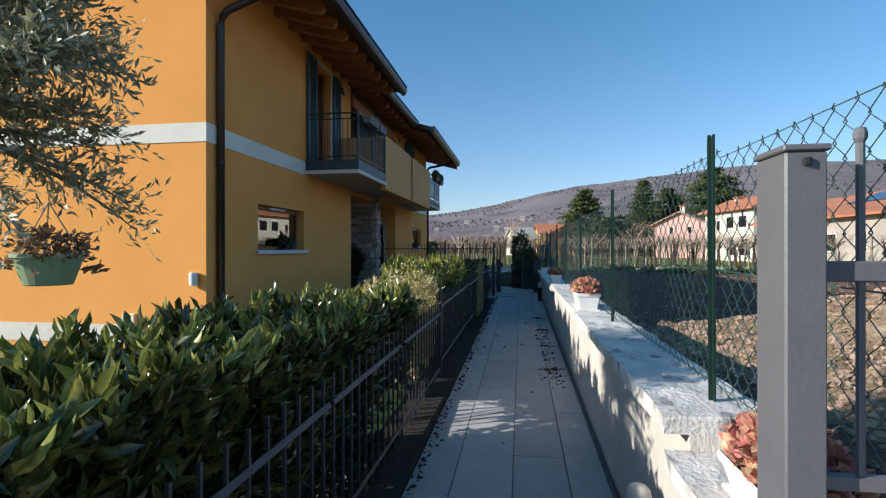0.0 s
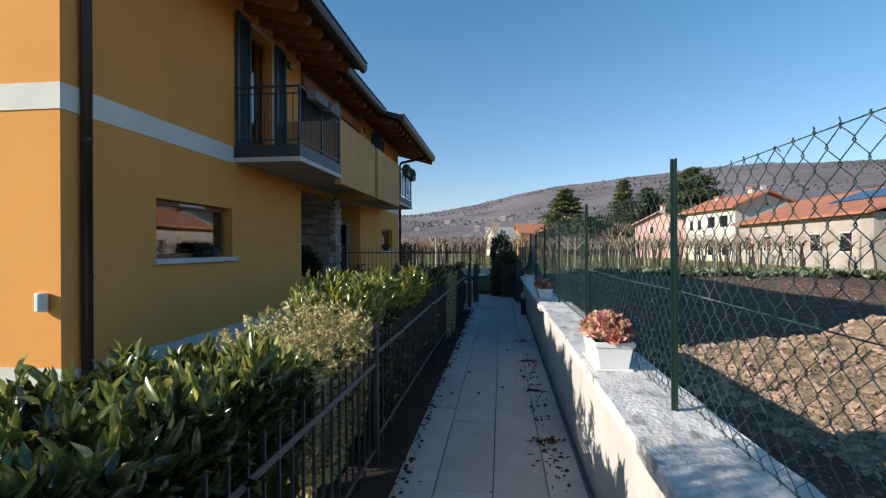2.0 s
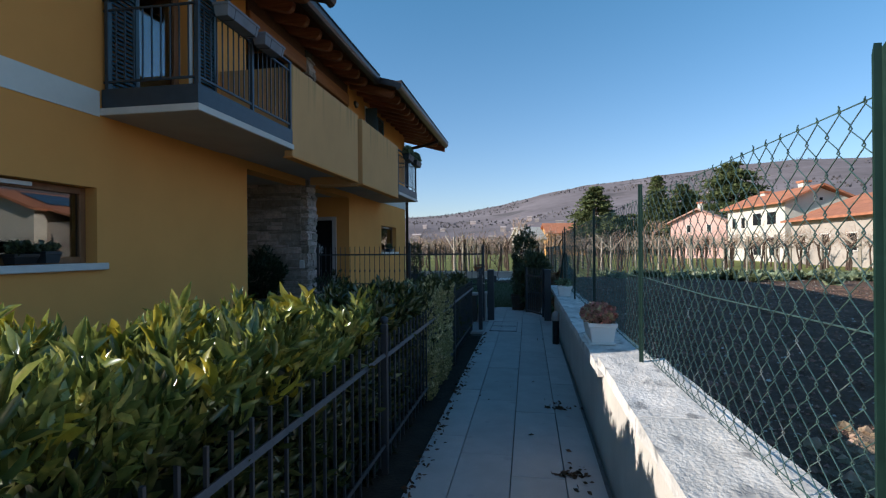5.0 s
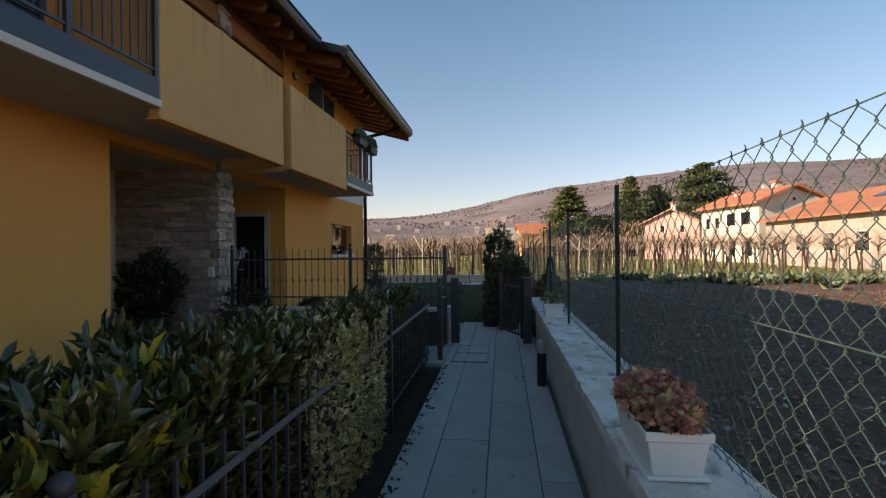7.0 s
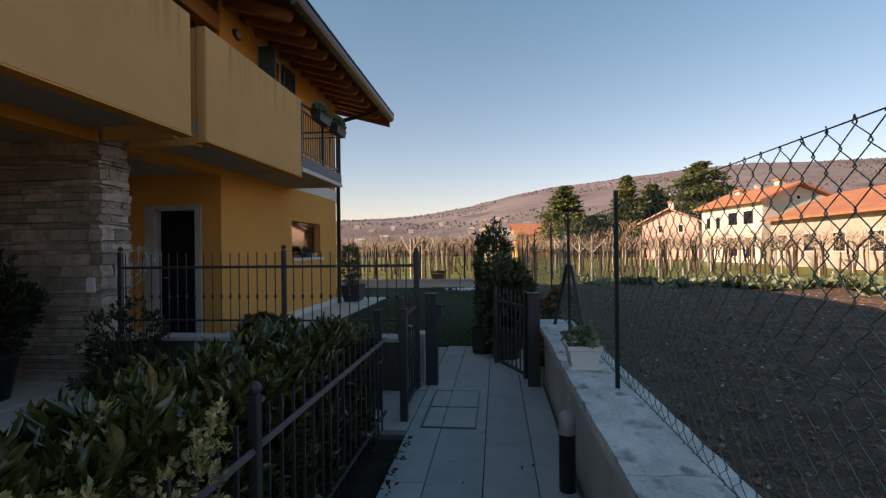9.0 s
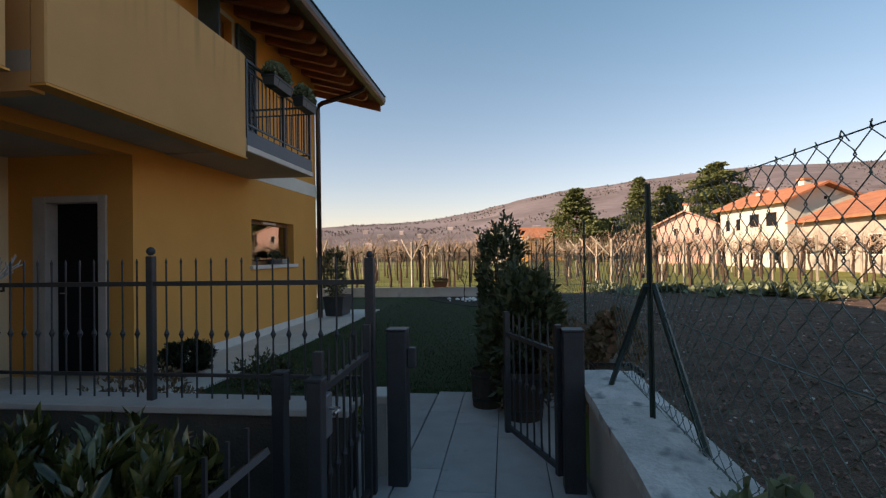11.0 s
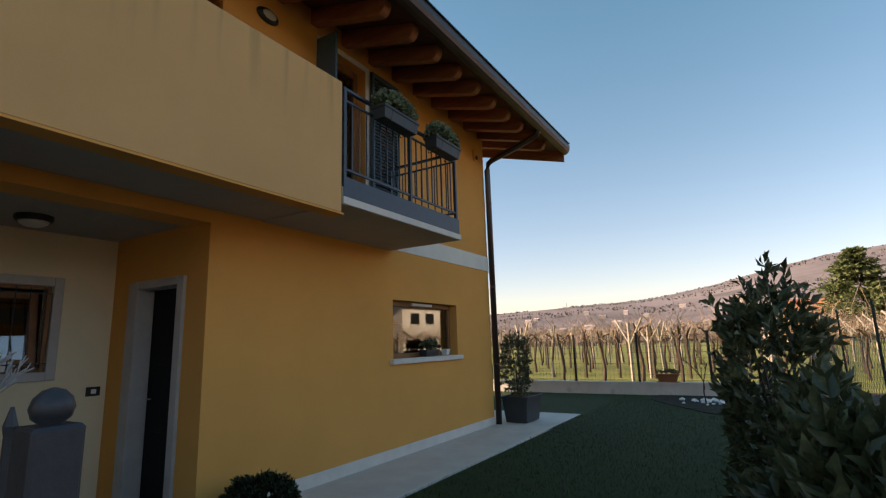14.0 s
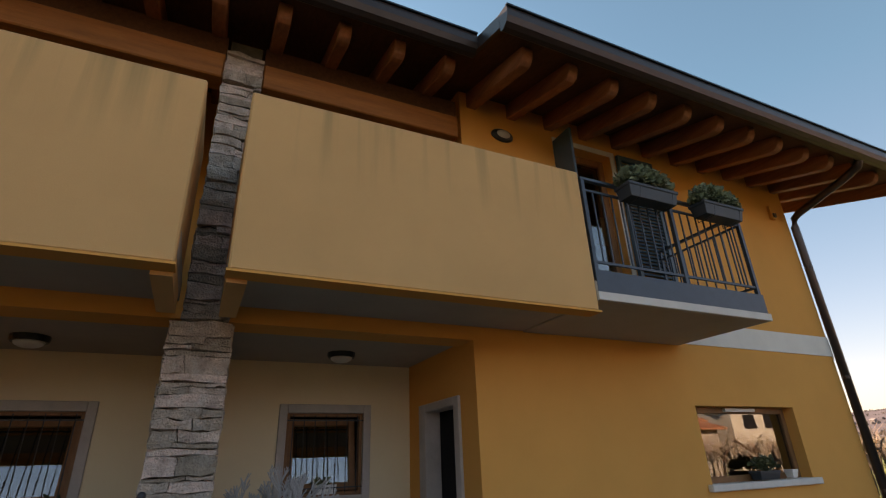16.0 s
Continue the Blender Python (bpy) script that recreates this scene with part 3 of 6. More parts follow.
def heap_z(x, y):
    """Height of the dug heaps above the field."""
    z = -0.06
    for mx, my, w, d, h in ((4.6, 7.4, 2.3, 2.2, 0.62), (6.6, 5.6, 2.4, 2.6, 0.65), (3.9, 4.2, 1.6, 1.6, 0.30), (8.5, 8.5, 2.5, 2.2, 0.4)):
        q = ((x - mx) / w) ** 2 + ((y - my) / d) ** 2
        z += h * math.exp(-q * 1.6) * (1 + 0.35 * noise.noise((x * 1.3, y * 1.3, 2)))
    return z + 0.035 * noise.noise((x * 3.1, y * 3.1, 8)) + 0.02 * noise.noise((x * 8, y * 8, 5))


fx, fy = np.concatenate([np.arange(0.84, 6, 0.12), np.arange(6, 22.1, 0.4)]), np.arange(-6, 31.01, 0.14)
fv = [(x, y, field_z(x, y) if x < 21 and -5.5 < y < 30.6 else -0.2) for y in fy for x in fx]
k = len(fx)
ff = [(j * k + i, j * k + i + 1, (j + 1) * k + i + 1, (j + 1) * k + i) for j in range(len(fy) - 1) for i in range(k - 1)]
tagged(raw("field", fv, ff, M["soil"], smooth=True), "bare dug-over brown soil field beside the wall", "soil", kind="structure")

# mound as its own mesh, the sunlight on it put into a paler soil
hx, hy = np.arange(1.3, 11.5, 0.09), np.arange(1.2, 12, 0.09)
hv = [(x, y, field_z(x, y) + max(heap_z(x, y), -0.05)) for y in hy for x in hx]
k = len(hx)
hf = [(j * k + i, j * k + i + 1, (j + 1) * k + i + 1, (j + 1) * k + i) for j in range(len(hy) - 1) for i in range(k - 1) if heap_z(hx[i], hy[j]) > -0.045]
tagged(raw("earth_mound", hv, hf, M["soil_sunlit"], smooth=True), "low earth mound on the field, paled for the sun on it", "earth mound")

# ---- path, garden ground, retaining wall ----
bed = bmesh.new()
for y0, y1, x0, x1 in ((-2.0, 13.1, -0.66, 0.53), (13.1, 16.5, -1.15, 0.53)):
    v = box(bed, x0, x1, y0, y1, -0.3, 0)
    for q in v[4:]:
        q.co.z = path_z(q.co.y) - 0.035
pavement = structure("pavement", bed, M["joint"], "narrow path of long grey pavers with dark joints", "path")
lawn_bm = boxes((-4.3, -1.0, -3.0, 6.5, -0.3, 0.10), (-3.2, -1.0, 6.5, 14.2, -0.3, 0.10), (-3.2, -1.15, 14.4, 16.5, -0.3, 0.15), (-3.2, 0.75, 16.5, 28.2, -0.3, 0.15), (-9, -3.2, 24.25, 28.2, -0.3, 0.15))
structure("lawn", lawn_bm, M["lawn"], "short dark green lawn beside the house", "lawn")
# Dark leaf litter, with the hedge overhang's shade put into the colour.
structure("garden_soil", boxes((-1.0, -0.66, -2.0, 13.1, -0.3, 0.09)), M["humus"], "soil strip under the hedge, darkened for litter and overhang shade", "soil")
structure("house_paving", boxes((-4.3, -3.22, 6.0, 14.4, -0.3, 0.165), (-4.3, -3.22, 14.4, 24.2, -0.3, 0.172), (-9, -3.22, 22.4, 24.2, -0.3, 0.168), (-6.2, -4.3, 12.2, 16.85, -0.3, 0.18)), M["paving"], "pale stone paving along the house wall", "paving", bevel=0.006)

wall_right = structure("wall_right", boxes((0.545, 0.80, -2.0, 1.75, -0.3, 0.68), (0.545, 0.80, 1.75, 8.05, -0.3, 0.79), (0.545, 0.80, 8.05, 14.75, -0.3, 0.735)), M["wall"], "low rendered garden wall with grey stains", "wall")
rng = random.Random(4)
y = -2.0
while y < 14.6:
    d = rng.uniform(0.9, 1.15)
    e = min(y + d, 1.75 if y < 1.7 else 8.05 if y < 8.0 else 14.78)
    if e < 1.75 and 1.75 - e < 0.3:
        e = 1.75
    if 8.05 - e < 0.3 and e < 8.05:
        e = 8.05
    z = 0.68 if y < 1.7 else 0.79 if y < 8.0 else 0.735
    bm = boxes((0.0, 0.365, 0.003, e - y - 0.003, 0, 0.06))
    bmesh.ops.subdivide_edges(bm, edges=bm.edges, cuts=5, use_grid_fill=True)
    for q in bm.verts:
        if q.co.z > 0.05 or q.co.x < 0.01:
            q.co += 0.010 * noise.noise_vector(Vector((q.co.x * 9, (q.co.y + y) * 9, q.co.z * 9)))
    c = part("coping_stone", bm, M["coping"], wall_right)
    c.location = (0.462, y, z)
    y = e

# ---- house ----
house = thing("house", "ochre rendered two-storey semi-detached house with brown eaves", "house")
X, XI, YA, YB, MID = -4.25, -4.55, 6.31, 22.48, 14.5


def mirror(y):
    return 2 * MID - y


ROOF0, PITCH = 5.32, 0.28


def under(x):
    """Height of the underside of the roof boards."""
    return ROOF0 + PITCH * (-2.95 - x)


top = under(X) + 0.02
part("wall", sheet_with_holes("x", XI, X, (YA, YB, 0, top), [(7.68, 9.46, 1.375, 2.14), (19.53, 21.25, 1.42, 2.22), (10.04, 10.88, 3.06, 5.32), (18.12, 18.96, 3.06, 5.32), (12.24, 16.78, 0, 2.77), (12.24, 16.78, 3.06, top)]), M["ochre"], house, "smooth ochre render")
# end walls and loggia
RIDGE_X = -10.2
for y0, y1 in ((YA + 0.001, YA + 0.3), (YB - 0.3, YB - 0.001)):
    bm = bmesh.new()
    prism(bm, [(XI - 11.5, 0), (XI, 0), (XI, under(XI)), (RIDGE_X, under(RIDGE_X)), (XI - 11.5, under(XI))], "y", y0, y1)
    part("end_wall", bm, M["ochre"], house)
bm = boxes((XI - 11.6, XI - 11.3, YA, YB, 0, 5.8))
part("back_wall", bm, M["ochre"], house)
for y0, y1, hole in ((11.94, 12.24, []), (16.78, 17.08, [(-5.40, -4.64, 0.17, 2.27)])):
    part("porch_side_wall", sheet_with_holes("y", y0, y1, (-6.1, XI, 0, under(-6.1)), hole), M["ochre"], house)
part("porch_back_wall", sheet_with_holes("x", -6.1, -5.88, (12.24, 16.78, 0, 2.9), [(15.405, 16.225, 1.46, 2.27), (12.81, 13.63, 1.46, 2.27)]), M["cream"], house, "pale cream render")
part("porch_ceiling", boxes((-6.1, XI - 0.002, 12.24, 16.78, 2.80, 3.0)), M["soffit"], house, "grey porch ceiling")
part("loggia_back_wall", boxes((-6.1, -5.9, 12.24, 16.78, 3.0, 6.1)), M["ochre"], house)
part("loggia_floor", boxes((-5.9, XI - 0.002, 12.24, 16.78, 3.002, 3.055)), M["paving"], house)
# white string course
for q in ((YA - 0.004, 9.49, 2.87, 3.13), (19.5, YB + 0.004, 2.91, 3.18)):
    part("band", boxes((X, X + 0.012, *q)), M["white"], house, "white painted band")
for y0, y1 in ((YA - 0.012, YA), (YB, YB + 0.012)):
    part("band", boxes((-14, X + 0.012, y0, y1, 2.87, 3.13)), M["white"], house, "white painted band")
for q in ((YA, 12.24), (16.78, YB)):
    part("plinth", boxes((X, X + 0.012, *q, 0.16, 0.30)), M["trim"], house, "pale stone skirting")
part("plinth", boxes((-14, X + 0.012, YA - 0.012, YA, 0.08, 0.34)), M["trim"], house, "pale stone skirting")

# balconies
for s in (0, 1):
    def Y(a, b):
        return (a, b) if not s else (mirror(b), mirror(a))
    end, inner_end, rail_top = (11.56, 14.30, 4.10) if not s else (mirror(17.34), mirror(14.58), 4.05)
    part("balcony_slab", boxes((X, -3.15, *Y(9.52, end), 2.885, 3.06)), M["soffit"], house, "pale concrete balcony slab", bevel=0.008)
    part("slab_edge", boxes((-3.15, -3.13, *Y(9.50, end), 2.89, 2.958), (X, -3.15, *Y(9.50, 9.52), 2.89, 2.958)), M["trim"], house)
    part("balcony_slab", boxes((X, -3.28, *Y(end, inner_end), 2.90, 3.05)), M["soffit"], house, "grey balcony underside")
    part("parapet", boxes((-3.28, -3.15, *Y(end, inner_end), 2.80, 4.09)), M["parapet"], house, "pale yellow rendered parapet with dark rain streaks", bevel=0.012)
    part("parapet_return", boxes((-4.08, -3.282, *Y(inner_end - 0.12, inner_end - 0.002), 2.76, 4.07)), M["parapet"], house)
    part("parapet_return", boxes((-4.25, -3.282, *Y(end + 0.005, end + 0.10), 3.05, 4.05)), M["parapet"], house)
    part("parapet_drip", boxes((-3.29, -3.138, *Y(end - 0.01, inner_end + 0.01), 2.785, 2.80)), M["ochre"], house)
    # railing
    rail = part("balcony_railing", boxes((-3.19, -3.15, *Y(9.53, end - 0.015), rail_top - 0.025, rail_top), (-4.24, -3.19, *Y(9.53, 9.57), rail_top - 0.025, rail_top)), M["balcony_iron"], house, "blue-grey iron railing")
    part("upper_rail", boxes((-3.18, -3.16, *Y(9.53, end - 0.015), rail_top - 0.135, rail_top - 0.115), (-4.24, -3.18, *Y(9.54, 9.56), rail_top - 0.135, rail_top - 0.115)), M["balcony_iron"], rail)
    part("lower_rail", boxes((-3.18, -3.16, *Y(9.53, end - 0.015), 3.225, 3.247), (-4.24, -3.18, *Y(9.54, 9.56), 3.225, 3.247)), M["balcony_iron"], rail)
    part("base_plate", boxes((-3.165, -3.145, *Y(9.515, end - 0.015), 2.965, 3.155), (-4.24, -3.165, *Y(9.515, 9.535), 2.965, 3.155)), M["balcony_iron"], rail)
    for px, py in ((-3.17, 9.55), (-3.17, 10.55), (-3.17, end - 0.04), (-4.2, 9.55)):
        yy = py if not s else mirror(py)
        part("post", boxes((px - 0.018, px + 0.018, yy - 0.018, yy + 0.018, 3.05, rail_top - 0.025)), M["balcony_iron"], rail)
    bar = finish(boxes((-0.006, 0.006, -0.006, 0.006, 3.235, rail_top - 0.125)), "baluster", M["balcony_iron"])
    for i in range(18):
        ob = new("baluster", bar)
        yy = 9.55 + (end - 9.59) / 19 * (i + 1)
        ob.location, ob.parent = (-3.17, yy if not s else mirror(yy), 0), rail
    for i in range(9):
        ob = new("baluster", bar)
        ob.location, ob.parent = (-3.17 - 0.103 * (i + 1), 9.55 if not s else mirror(9.55), 0), rail
    # balcony door and shutters
    d0, d1 = Y(10.04, 10.88)
    door = part("balcony_door", boxes((-4.46, -4.38, d0, d0 + 0.09, 3.06, 5.32), (-4.46, -4.38, d1 - 0.09, d1, 3.06, 5.32), (-4.46, -4.38, d0 + 0.09, d1 - 0.09, 5.22, 5.32), (-4.46, -4.38, d0 + 0.09, d1 - 0.09, 3.06, 3.2)), M["wood"], house, "brown wooden balcony door", bevel=0.008)
    part("pane", boxes((-4.43, -4.415, d0 + 0.09, d1 - 0.09, 3.2, 5.22)), M["glass"], door)
    part("door_surround", boxes((-4.3, -4.24, d0 - 0.07, d0 - 0.002, 3.06, 5.39), (-4.3, -4.24, d1 + 0.002, d1 + 0.07, 3.06, 5.39), (-4.3, -4.238, d0 - 0.07, d1 + 0.07, 5.322, 5.39)), M["trim"], house, "pale stone surround")
    if s:
        sh = part("shutter", boxes((-4.22, -3.90, d0 - 0.10, d0 - 0.065, 3.1, 5.30)), M["shutter"], house, "teal shutter standing open at a right angle", bevel=0.006)
    for lo, hi in ((d0 - 0.50, d0 - 0.075), (d1 + 0.075, d1 + (0.68 if s else 0.50)))[s:]:
        sh = part("shutter", boxes((-4.225, -4.18, lo, lo + 0.05, 3.1, 5.34), (-4.225, -4.18, hi - 0.05, hi, 3.1, 5.34), (-4.225, -4.18, lo + 0.05, hi - 0.05, 3.1, 3.18), (-4.225, -4.18, lo + 0.05, hi - 0.05, 5.27, 5.34)), M["shutter"], house, "open teal louvred shutter")
        slat = bmesh.new()
        for j in range(42):
            z = 3.2 + j * 0.049
            v = box(slat, -4.215, -4.19, lo + 0.05, hi - 0.05, z, z + 0.03)
            for q in v[4:]:
                q.co.x -= 0.012
        part("louvres", slat, M["shutter"], sh)


# ground floor windows
def window(y0, y1, x=X, z0=1.42, z1=2.18, parent=house):
    w = part("window", boxes((x - 0.20, x - 0.13, y0, y0 + 0.07, z0, z1), (x - 0.20, x - 0.13, y1 - 0.07, y1, z0, z1), (x - 0.20, x - 0.13, y0 + 0.07, y1 - 0.07, z1 - 0.07, z1), (x - 0.20, x - 0.13, y0 + 0.07, y1 - 0.07, z0, z0 + 0.07)), M["wood"], parent, "brown wooden window frame", bevel=0.006)
    part("pane", boxes((x - 0.175, x - 0.16, y0 + 0.07, y1 - 0.07, z0 + 0.07, z1 - 0.07)), M["glass"], w)
    return w


for a, b, lo, hi in ((7.68, 9.46, 1.375, 2.14), (19.53, 21.25, 1.42, 2.22)):
    w = window(a, b, z0=lo, z1=hi)
    part("sill", boxes((X - 0.13, X + 0.06, a - 0.07, b + 0.09, lo - 0.065, lo + 0.004)), M["trim"], w, "white stone sill", bevel=0.008)
    part("blind_box", boxes((X - 0.13, X - 0.09, a + 0.6, b - 0.6, hi - 0.05, hi - 0.015)), M["plastic"], w)
def tilted_window(c):
    """A porch window whose sash is tipped inwards at the top."""
    x, y0, y1, z0, z1 = -5.88, c - 0.41, c + 0.41, 1.46, 2.27
    w = part("window", boxes((x - 0.08, x - 0.02, y0, y0 + 0.035, z0, z1), (x - 0.08, x - 0.02, y1 - 0.035, y1, z0, z1), (x - 0.08, x - 0.02, y0 + 0.035, y1 - 0.035, z1 - 0.035, z1), (x - 0.08, x - 0.02, y0 + 0.035, y1 - 0.035, z0, z0 + 0.035)), M["wood"], house, "brown wooden window frame", bevel=0.004)
    h, half = z1 - z0 - 0.08, c - y0 - 0.04
    sash = part("sash", boxes((-0.03, 0.02, -half, -half + 0.07, 0, h), (-0.03, 0.02, half - 0.07, half, 0, h), (-0.03, 0.02, -half + 0.07, half - 0.07, h - 0.07, h), (-0.03, 0.02, -half + 0.07, half - 0.07, 0, 0.08)), M["wood"], w, "brown wooden sash tipped open at the top", bevel=0.006)
    sash.location, sash.rotation_euler = (x - 0.11, c, z0 + 0.04), (0, -radians(8.5), 0)
    pane = part("pane", boxes((-0.012, 0.0, -half + 0.07, half - 0.07, 0.08, h - 0.07)), M["glass"], sash)
    for nm, dims in (("jamb", (-5.9, -5.855, y0 - 0.085, y0, 1.375, 2.36)), ("jamb", (-5.9, -5.855, y1, y1 + 0.085, 1.375, 2.36)), ("lintel", (-5.9, -5.855, y0, y1, 2.27, 2.36)), ("sill", (-5.9, -5.84, y0, y1, 1.375, 1.46))):
        part(nm, boxes(dims), M["stone_trim"], w, "pale stone " + nm, bevel=0.006)
    g = part("window_grille", boxes((-5.875, -5.863, y0, y1, 1.53, 1.542)), M["iron"], w)
    part("grille_rail", boxes((-5.875, -5.863, y0, y1, 2.19, 2.202)), M["iron"], g)
    bm = bmesh.new()
    lathe(bm, [(0.005, 1.48), (0.005, 1.70), (0.009, 1.715), (0.005, 1.73), (0.009, 1.745), (0.005, 1.76), (0.005, 2.25)], sides=6)
    me = finish(bm, "grille_bar", M["iron"])
    for i in range(7):
        ob = new("grille_bar", me)
        ob.location, ob.parent = (-5.869, c - 0.345 + i * 0.115, 0), g


for c in (15.815, 13.22):
    tilted_window(c)
# front door of the further porch
fd = part("front_door", boxes((-5.395, -4.645, 16.93, 16.98, 0.175, 2.265)), M["door"], house, "black front door", bevel=0.004)
for z in (0.35, 0.98, 1.62):
    part("door_panel", boxes((-5.26, -4.78, 16.924, 16.93, z, z + 0.5)), M["door"], fd)
bm = bmesh.new()
tube(bm, [(-5.29, 16.93, 1.16), (-5.29, 16.88, 1.16), (-5.19, 16.875, 1.16)], 0.009)
part("door_handle", bm, M["chrome"], fd, "steel handle")
part("door_surround", boxes((-5.53, -5.36, 16.75, 16.928, 0.18, 2.315), (-4.68, -4.575, 16.75, 16.928, 0.18, 2.315), (-5.36, -4.68, 16.75, 16.928, 2.235, 2.315)), M["stone_trim"], house, "pale stone door surround", bevel=0.006)
# near-black sheets stand in for the unlit rooms behind the panes
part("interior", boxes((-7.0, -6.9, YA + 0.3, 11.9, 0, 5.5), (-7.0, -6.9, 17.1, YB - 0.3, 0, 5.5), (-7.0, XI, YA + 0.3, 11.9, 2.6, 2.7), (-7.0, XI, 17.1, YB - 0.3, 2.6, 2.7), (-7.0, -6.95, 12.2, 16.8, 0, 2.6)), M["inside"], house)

# roof
JOG = -3.50
for y0, y1, edge in ((5.42, 12.42, -2.98), (12.42, mirror(12.42), JOG), (mirror(12.42), mirror(5.42), -2.98)):
    bm = bmesh.new()
    prism(bm, [(edge, under(edge)), (RIDGE_X, under(RIDGE_X)), (RIDGE_X, under(RIDGE_X) + 0.03), (edge, under(edge) + 0.03)], "y", y0, y1)
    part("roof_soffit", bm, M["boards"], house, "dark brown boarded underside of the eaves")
    bm = bmesh.new()
    prism(bm, [(edge + 0.01, under(edge) + 0.03), (RIDGE_X, under(RIDGE_X) + 0.03), (-17.5, under(-2.9) + 0.03), (-17.5, under(-2.9) + 0.14), (RIDGE_X, under(RIDGE_X) + 0.16), (edge + 0.01, under(edge) + 0.15)], "y", y0, y1)
    part("roof", bm, M["tile"], house, "terracotta tiled roof")
gut = [(0.0, 0.06), (0.03, 0.06), (0.10, 0.06), (0.125, 0.045), (0.135, 0.0), (0.13, -0.06), (0.105, -0.115), (0.065, -0.145), (0.02, -0.155), (0.0, -0.14)]
for y0, y1, edge in ((5.42, 12.46, -2.98), (12.46, mirror(12.46), JOG), (mirror(12.46), mirror(5.42), -2.98)):
    bm = bmesh.new()
    z = under(edge) + 0.09
    prism(bm, [(edge + 0.003 + px, z + pz) for px, pz in gut], "y", y0, y1)
    part("gutter", bm, M["gutter"], house, "dark brown metal gutter")
    part("gutter_lip", boxes((edge + 0.11, edge + 0.145, y0, y1, z + 0.052, z + 0.07)), M["black"], house)
for yy, s in ((12.42, 1), (mirror(12.42), -1)):
    bm = bmesh.new()
    prism(bm, [(-2.98, under(-2.98) + 0.0), (JOG, under(JOG) + 0.0), (JOG, under(JOG) + 0.15), (-2.98, under(-2.98) + 0.15)], "y", yy, yy + s * 0.04)
    part("fascia", bm, M["gutter"], house)
for yy, s in ((5.42, -1), (mirror(5.42), 1)):
    bm = bmesh.new()
    prism(bm, [(-2.98, under(-2.98) - 0.20), (RIDGE_X, under(RIDGE_X) - 0.20), (RIDGE_X, under(RIDGE_X) + 0.17), (-2.98, under(-2.98) + 0.17)], "y", yy, yy + s * 0.035)
    part("verge_board", bm, M["rafter"], house)


def rafter(tip):
    bm = bmesh.new()
    pts = [(0, 0)] + [(0.01, -0.04), (0.0, -0.10), (-0.03, -0.155), (-0.075, -0.19), (-0.13, -0.205)]
    top = [(tip + px, under(tip) - PITCH * px + pz) for px, pz in pts]
    prism(bm, top + [(-6.0, under(-6.0) - 0.205), (-6.0, under(-6.0))], "y", -0.06, 0.06)
    return finish(bm, "rafter", M["rafter"], 0.008)


outer, inner = rafter(-3.12), rafter(-3.64)
for i in range(12):
    for yy in (16.93 + 0.54 * i, mirror(16.93 + 0.54 * i)):
        ob = new("rafter", outer)
        ob.location, ob.parent = (0, yy, 0), house
for i in range(4):
    for yy in (14.76 + 0.535 * i, mirror(14.76 + 0.535 * i)):
        ob = new("rafter", inner)
        ob.location, ob.parent = (0, yy, 0), house
for a, b in ((12.28, 14.33), (14.67, 16.72)):
    part("beam", boxes((-4.42, -4.2, a, b, 5.0, 5.27)), M["beam"], house, "orange-stained timber beam", bevel=0.012)
    # dark board added to fill the shadowy gap between beam and rafters
    part("wall_plate", boxes((-4.40, -4.24, a, b, 5.272, 5.50)), M["boards"], house, "dark board standing in for the shaded gap under the rafters")
# downpipes
for yy, s in ((6.56, -1), (22.53, 1)):
    bm = bmesh.new()
    e = -2.9
    if s > 0:
        pts = [(-4.19, yy, 0.17), (-4.19, yy, 4.9), (-4.16, yy, 5.03), (-4.08, yy, 5.08), (-3.25, yy - 0.3, 5.16), (-3.02, yy - 0.36, 5.22), (-2.93, yy - 0.38, 5.38)]
    else:
        pts = [(-4.19, yy, 0.17), (-4.19, yy, 4.55), (-4.16, yy, 4.68), (-4.08, yy, 4.76), (-3.2, yy + 0.12, 5.16), (-3.0, yy + 0.15, 5.28), (-2.93, yy + 0.15, 5.42)]
    tube(bm, pts, 0.054, 10)
    dp = part("downpipe", bm, M["gutter"], house, "dark brown metal downpipe", smooth=True)
    for z in (1.2, 2.6, 4.2):
        bm = bmesh.new()
        lathe(bm, [(0.056, z), (0.056, z + 0.04)], -4.19, yy, 10)
        part("pipe_clip", bm, M["gutter"], dp)

# stone pillar between the two units
pillar = thing("stone_pillar", "rough split-stone pillar from ground to eaves", "pillar")
part("core", boxes((-5.86, -4.22, 14.36, 14.64, 0.1, 5.45)), M["mortar"], pillar)
rng = random.Random(9)
z = 0.18
